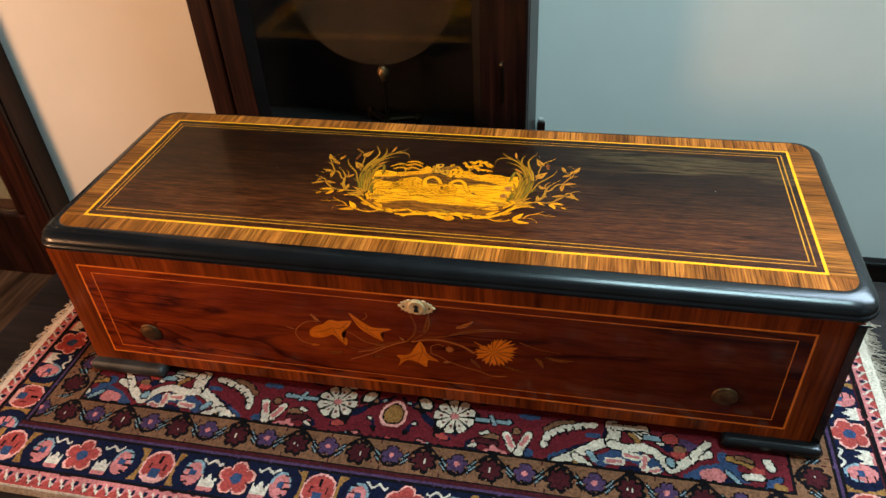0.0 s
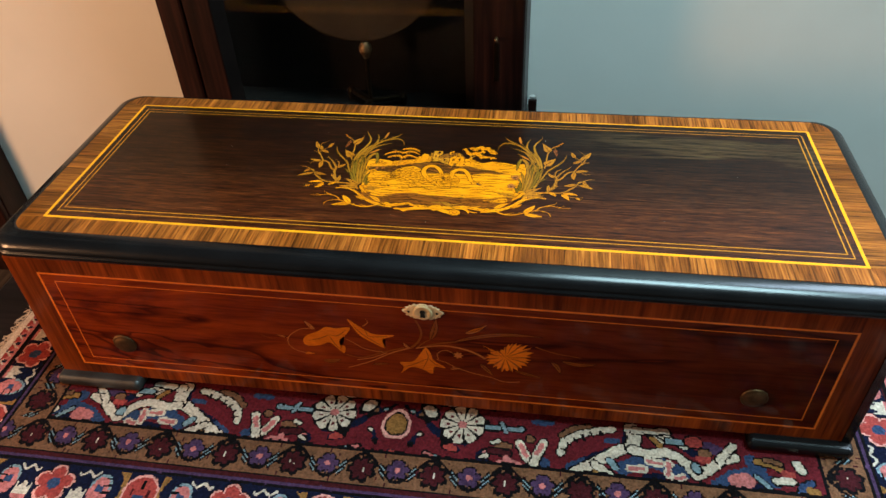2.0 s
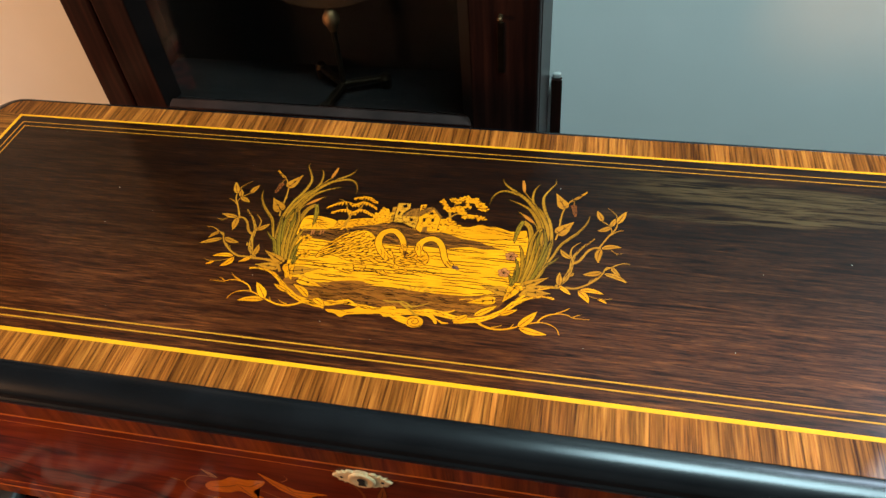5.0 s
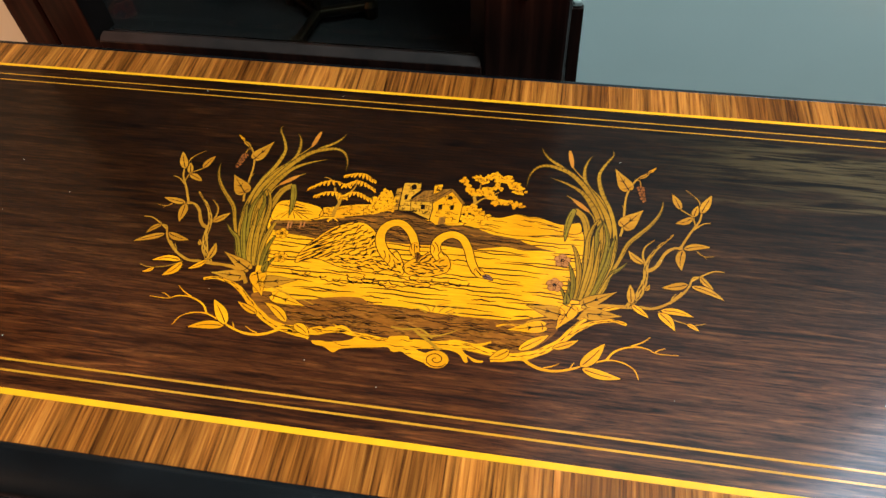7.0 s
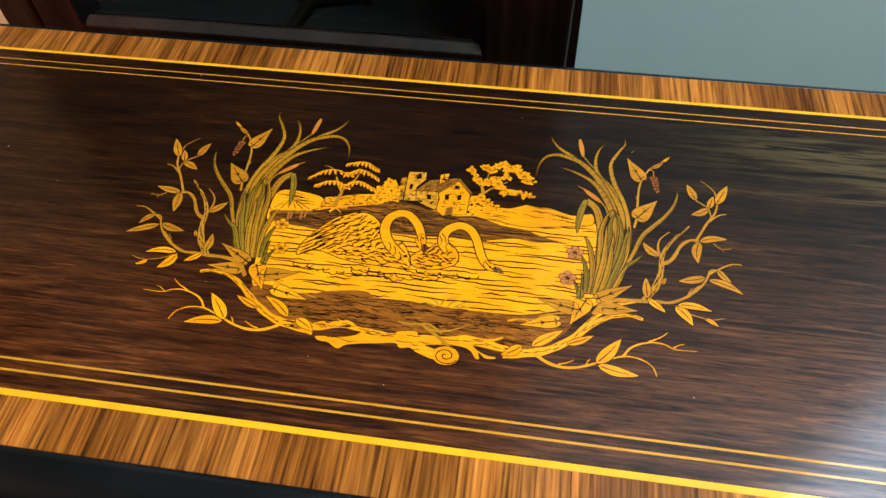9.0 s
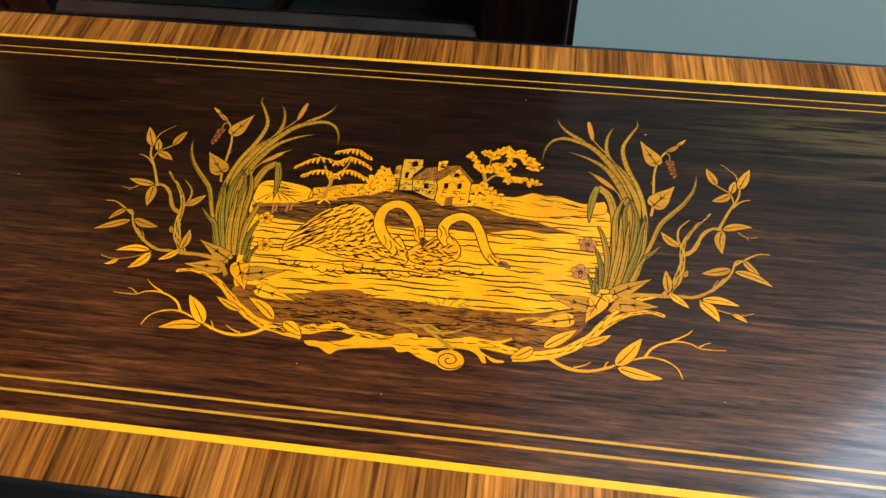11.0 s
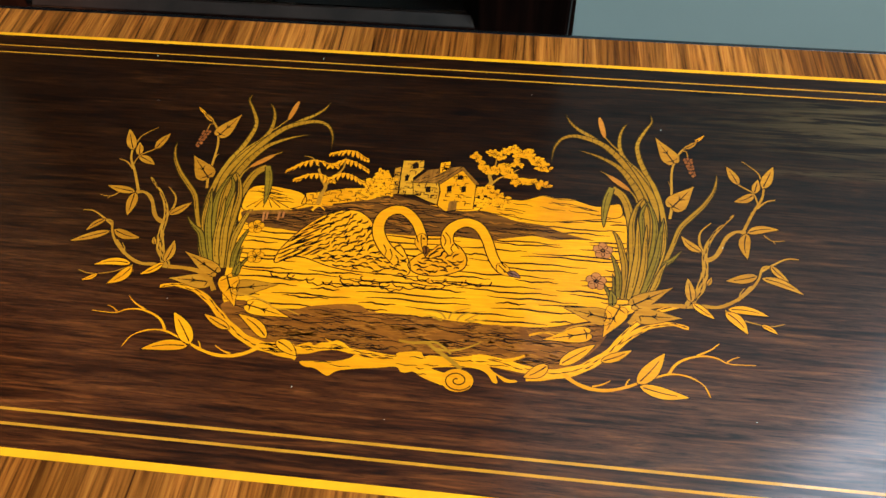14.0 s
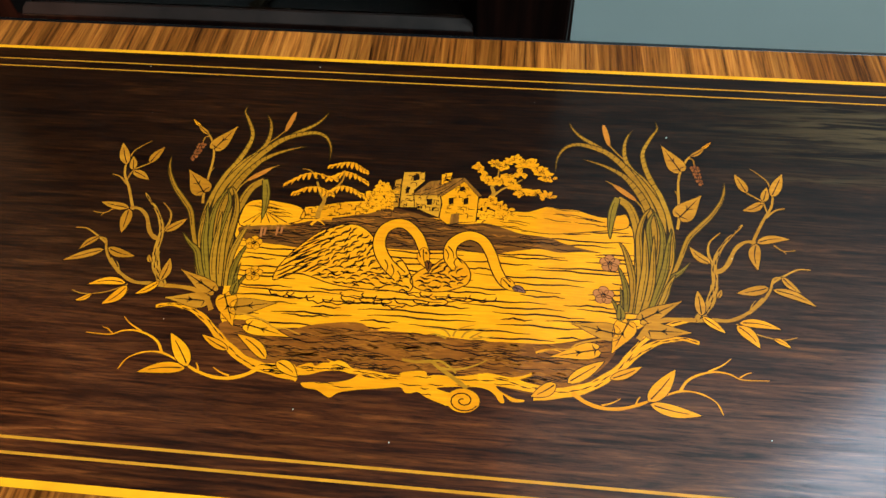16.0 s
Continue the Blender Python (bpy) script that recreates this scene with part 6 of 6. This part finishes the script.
def cornflower(points, cx, cy):
    """A ragged head of strap petals opening to one side."""
    lay = next_layer(4)
    bm = bmesh.new()
    run = catmull(points, 5, True)
    c = Vector((cx, cy))
    edge = [c + (q - c) * (random.uniform(0.98, 1.12) if i % 2 else random.uniform(0.74, 0.88)) for i, q in enumerate(run)]
    mid = bm.verts.new(to_surface(0, cx, cy, lay))
    ring = [bm.verts.new(to_surface(0, q.x, q.y, lay)) for q in edge]
    for i in range(len(ring)):
        bm.faces.new((mid, ring[i], ring[(i + 1) % len(ring)])).material_index = 1 if i % 4 == 3 else 0
    part("cornflower", bm, [FLOWERWOOD, DIMFLOWER], body)


def flower_spray():
    petals("trumpet_flower", [(-114.2, 3.3), (-108.5, 10.8), (-97.8, 16.6), (-90.1, 23.1), (-80.0, 22.6), (-67.2, 25.0), (-70.8, 16.5), (-78.7, 7.1), (-79.0, 1.0), (-74.4, -0.9), (-76.6, -10.5), (-83.2, -3.2), (-89.3, 2.8), (-98.7, -2.1), (-112.0, -3.8)], FLOWERWOOD, ([(-108.9, 3.1), (-96.7, 7.6), (-88.0, 13.3)], [(-88.0, 13.3), (-80.1, 12.7), (-71.2, 21.3)], [(-88.1, 12.6), (-84.7, 3.0), (-79.0, -7.1)]))
    petals("bindweed_flower", [(-68.4, 35.9), (-59.7, 28.5), (-52.1, 22.4), (-44.2, 18.6), (-26.4, 19.0), (-38.1, 12.2), (-36.5, 1.2), (-47.9, 7.3), (-58.4, 15.1), (-64.0, 25.1)], FLOWERWOOD, ([(-64.7, 29.4), (-55.9, 17.2), (-39.2, 3.6)], [(-52.8, 21.7), (-49.4, 15.0), (-32.6, 17.0)]))
    petals("star_flower", [(1.5, 6.3), (6.0, -1.6), (8.1, -9.9), (19.1, -19.4), (8.4, -19.0), (6.2, -29.2), (-2.7, -24.0), (-13.9, -22.3), (-23.7, -32.0), (-20.3, -22.9), (-24.0, -16.7), (-11.2, -13.8), (-3.8, -2.0)], FLOWERWOOD, ([(1.3, 3.3), (3.1, -7.2), (-2.6, -22.7)], [(3.1, -7.2), (9.0, -14.8), (16.7, -18.8)], [(1.4, -9.0), (-9.1, -16.6), (-20.3, -22.9)]))
    cornflower([(55.5, -1.8), (60.9, 7.4), (55.1, 14.4), (66.2, 9.9), (74.6, 18.0), (83.0, 21.4), (93.2, 18.0), (96.6, 5.2), (93.3, -4.3), (85.0, -13.8), (73.1, -16.7), (63.2, -11.5)], 73.8, 2.2)
    # stems and buds
    for pts, w0, w1, m in (
            ([(-100.9, 18.9), (-114.8, 17.5), (-127.5, 6.0), (-129.2, -4.7), (-122.9, -12.1), (-109.8, -14.8)], 0.8, 0.9, PALEFLOWER),
            ([(-100.5, 18.3), (-104.8, 23.2), (-109.4, 29.1)], 1.2, 0.4, PALEFLOWER),
            ([(-128.4, 4.7), (-135.2, 5.7), (-139.6, 7.6)], 0.7, 0.4, PALEFLOWER),
            ([(-140.5, 2.2), (-148.6, 2.8), (-155.7, 6.5)], 0.5, 0.3, DIMFLOWER),
            ([(-76.4, 11.0), (-66.2, 5.4), (-56.7, -1.7), (-42.2, -4.8)], 0.8, 1.2, PALEFLOWER),
            ([(-74.5, -12.1), (-59.1, -14.5), (-39.9, -5.1), (-18.6, 3.8)], 0.8, 1.5, DIMFLOWER),
            ([(-74.7, -30.6), (-52.6, -19.3), (-30.9, -4.6), (-12.3, 4.6)], 0.7, 1.6, PALEFLOWER),
            ([(-65.3, -18.5), (-49.8, -13.3), (-35.4, -5.1)], 0.8, 1.0, PALEFLOWER),
            ([(-12.4, 4.0), (-4.7, 13.9), (-1.5, 26.7), (-5.9, 41.1)], 2.4, 1.6, DIMFLOWER),
            ([(-6.0, 6.0), (1.4, 13.8), (6.4, 17.4)], 1.4, 0.8, DIMFLOWER),
            ([(-7.4, 4.6), (14.4, 10.4), (29.6, 9.9), (44.7, 5.3), (56.0, -2.3)], 1.4, 2.2, PALEFLOWER),
            ([(-1.1, 7.5), (14.5, 13.4), (29.8, 17.4)], 1.2, 1.6, DIMFLOWER),
            ([(11.0, -8.3), (20.3, -12.0), (29.4, -17.7), (44.5, -23.2), (61.1, -27.2), (73.3, -31.8), (87.6, -30.1)], 0.8, 0.9, PALEFLOWER),
            ([(12.6, -7.5), (12.3, 0.4), (19.7, 5.0), (26.2, 1.9)], 0.7, 0.6, PALEFLOWER),
            ([(99.8, 18.9), (116.8, 12.9), (139.9, 9.4)], 1.2, 0.6, DIMFLOWER),
            ([(-54.9, 27.6), (-49.9, 33.1), (-51.3, 37.6)], 1.0, 0.3, PALEFLOWER)):
        strand(0, "stem", pts, w0, w1, m)
    for bx, w, m in (
            ((-115.6, -15.6, -104.7, -14.8), 3.0, FLOWERWOOD), ((-130.2, 5.0, -139.6, 7.6), 2.6, PALEFLOWER),
            ((-101.0, 18.3, -109.8, 29.7), 4.2, PALEFLOWER), ((-98.6, -23.5, -80.0, -19.1), 5.0, DIMFLOWER),
            ((6.4, 17.1, 12.7, 45.6), 6.0, DIMFLOWER), ((38.1, 29.2, 57.2, 41.8), 4.6, PALEFLOWER),
            ((41.8, 32.0, 55.5, 39.3), 3.0, FLOWERWOOD), ((27.6, 17.1, 105.9, 31.5), 4.4, DIMFLOWER),
            ((51.2, -9.7, 63.1, -24.4), 4.6, DIMFLOWER), ((82.2, -15.1, 108.0, -21.8), 3.4, DIMFLOWER),
            ((115.0, 0.7, 123.7, -14.0), 4.6, DIMFLOWER), ((123.7, 3.1, 154.6, 2.4), 4.0, DIMFLOWER),
            ((-14.2, 3.7, -19.5, 10.3), 3.0, PALEFLOWER), ((23.4, -20.1, 33.4, -18.7), 3.4, PALEFLOWER),
            ((-50.7, -22.9, -34.3, -20.0), 2.6, DIMFLOWER), ((-43.1, -2.4, -36.6, -5.3), 2.4, PALEFLOWER)):
        leaf(0, *bx, w, m)
    bud(31.1, -0.4, 4.8)


flower_spray()
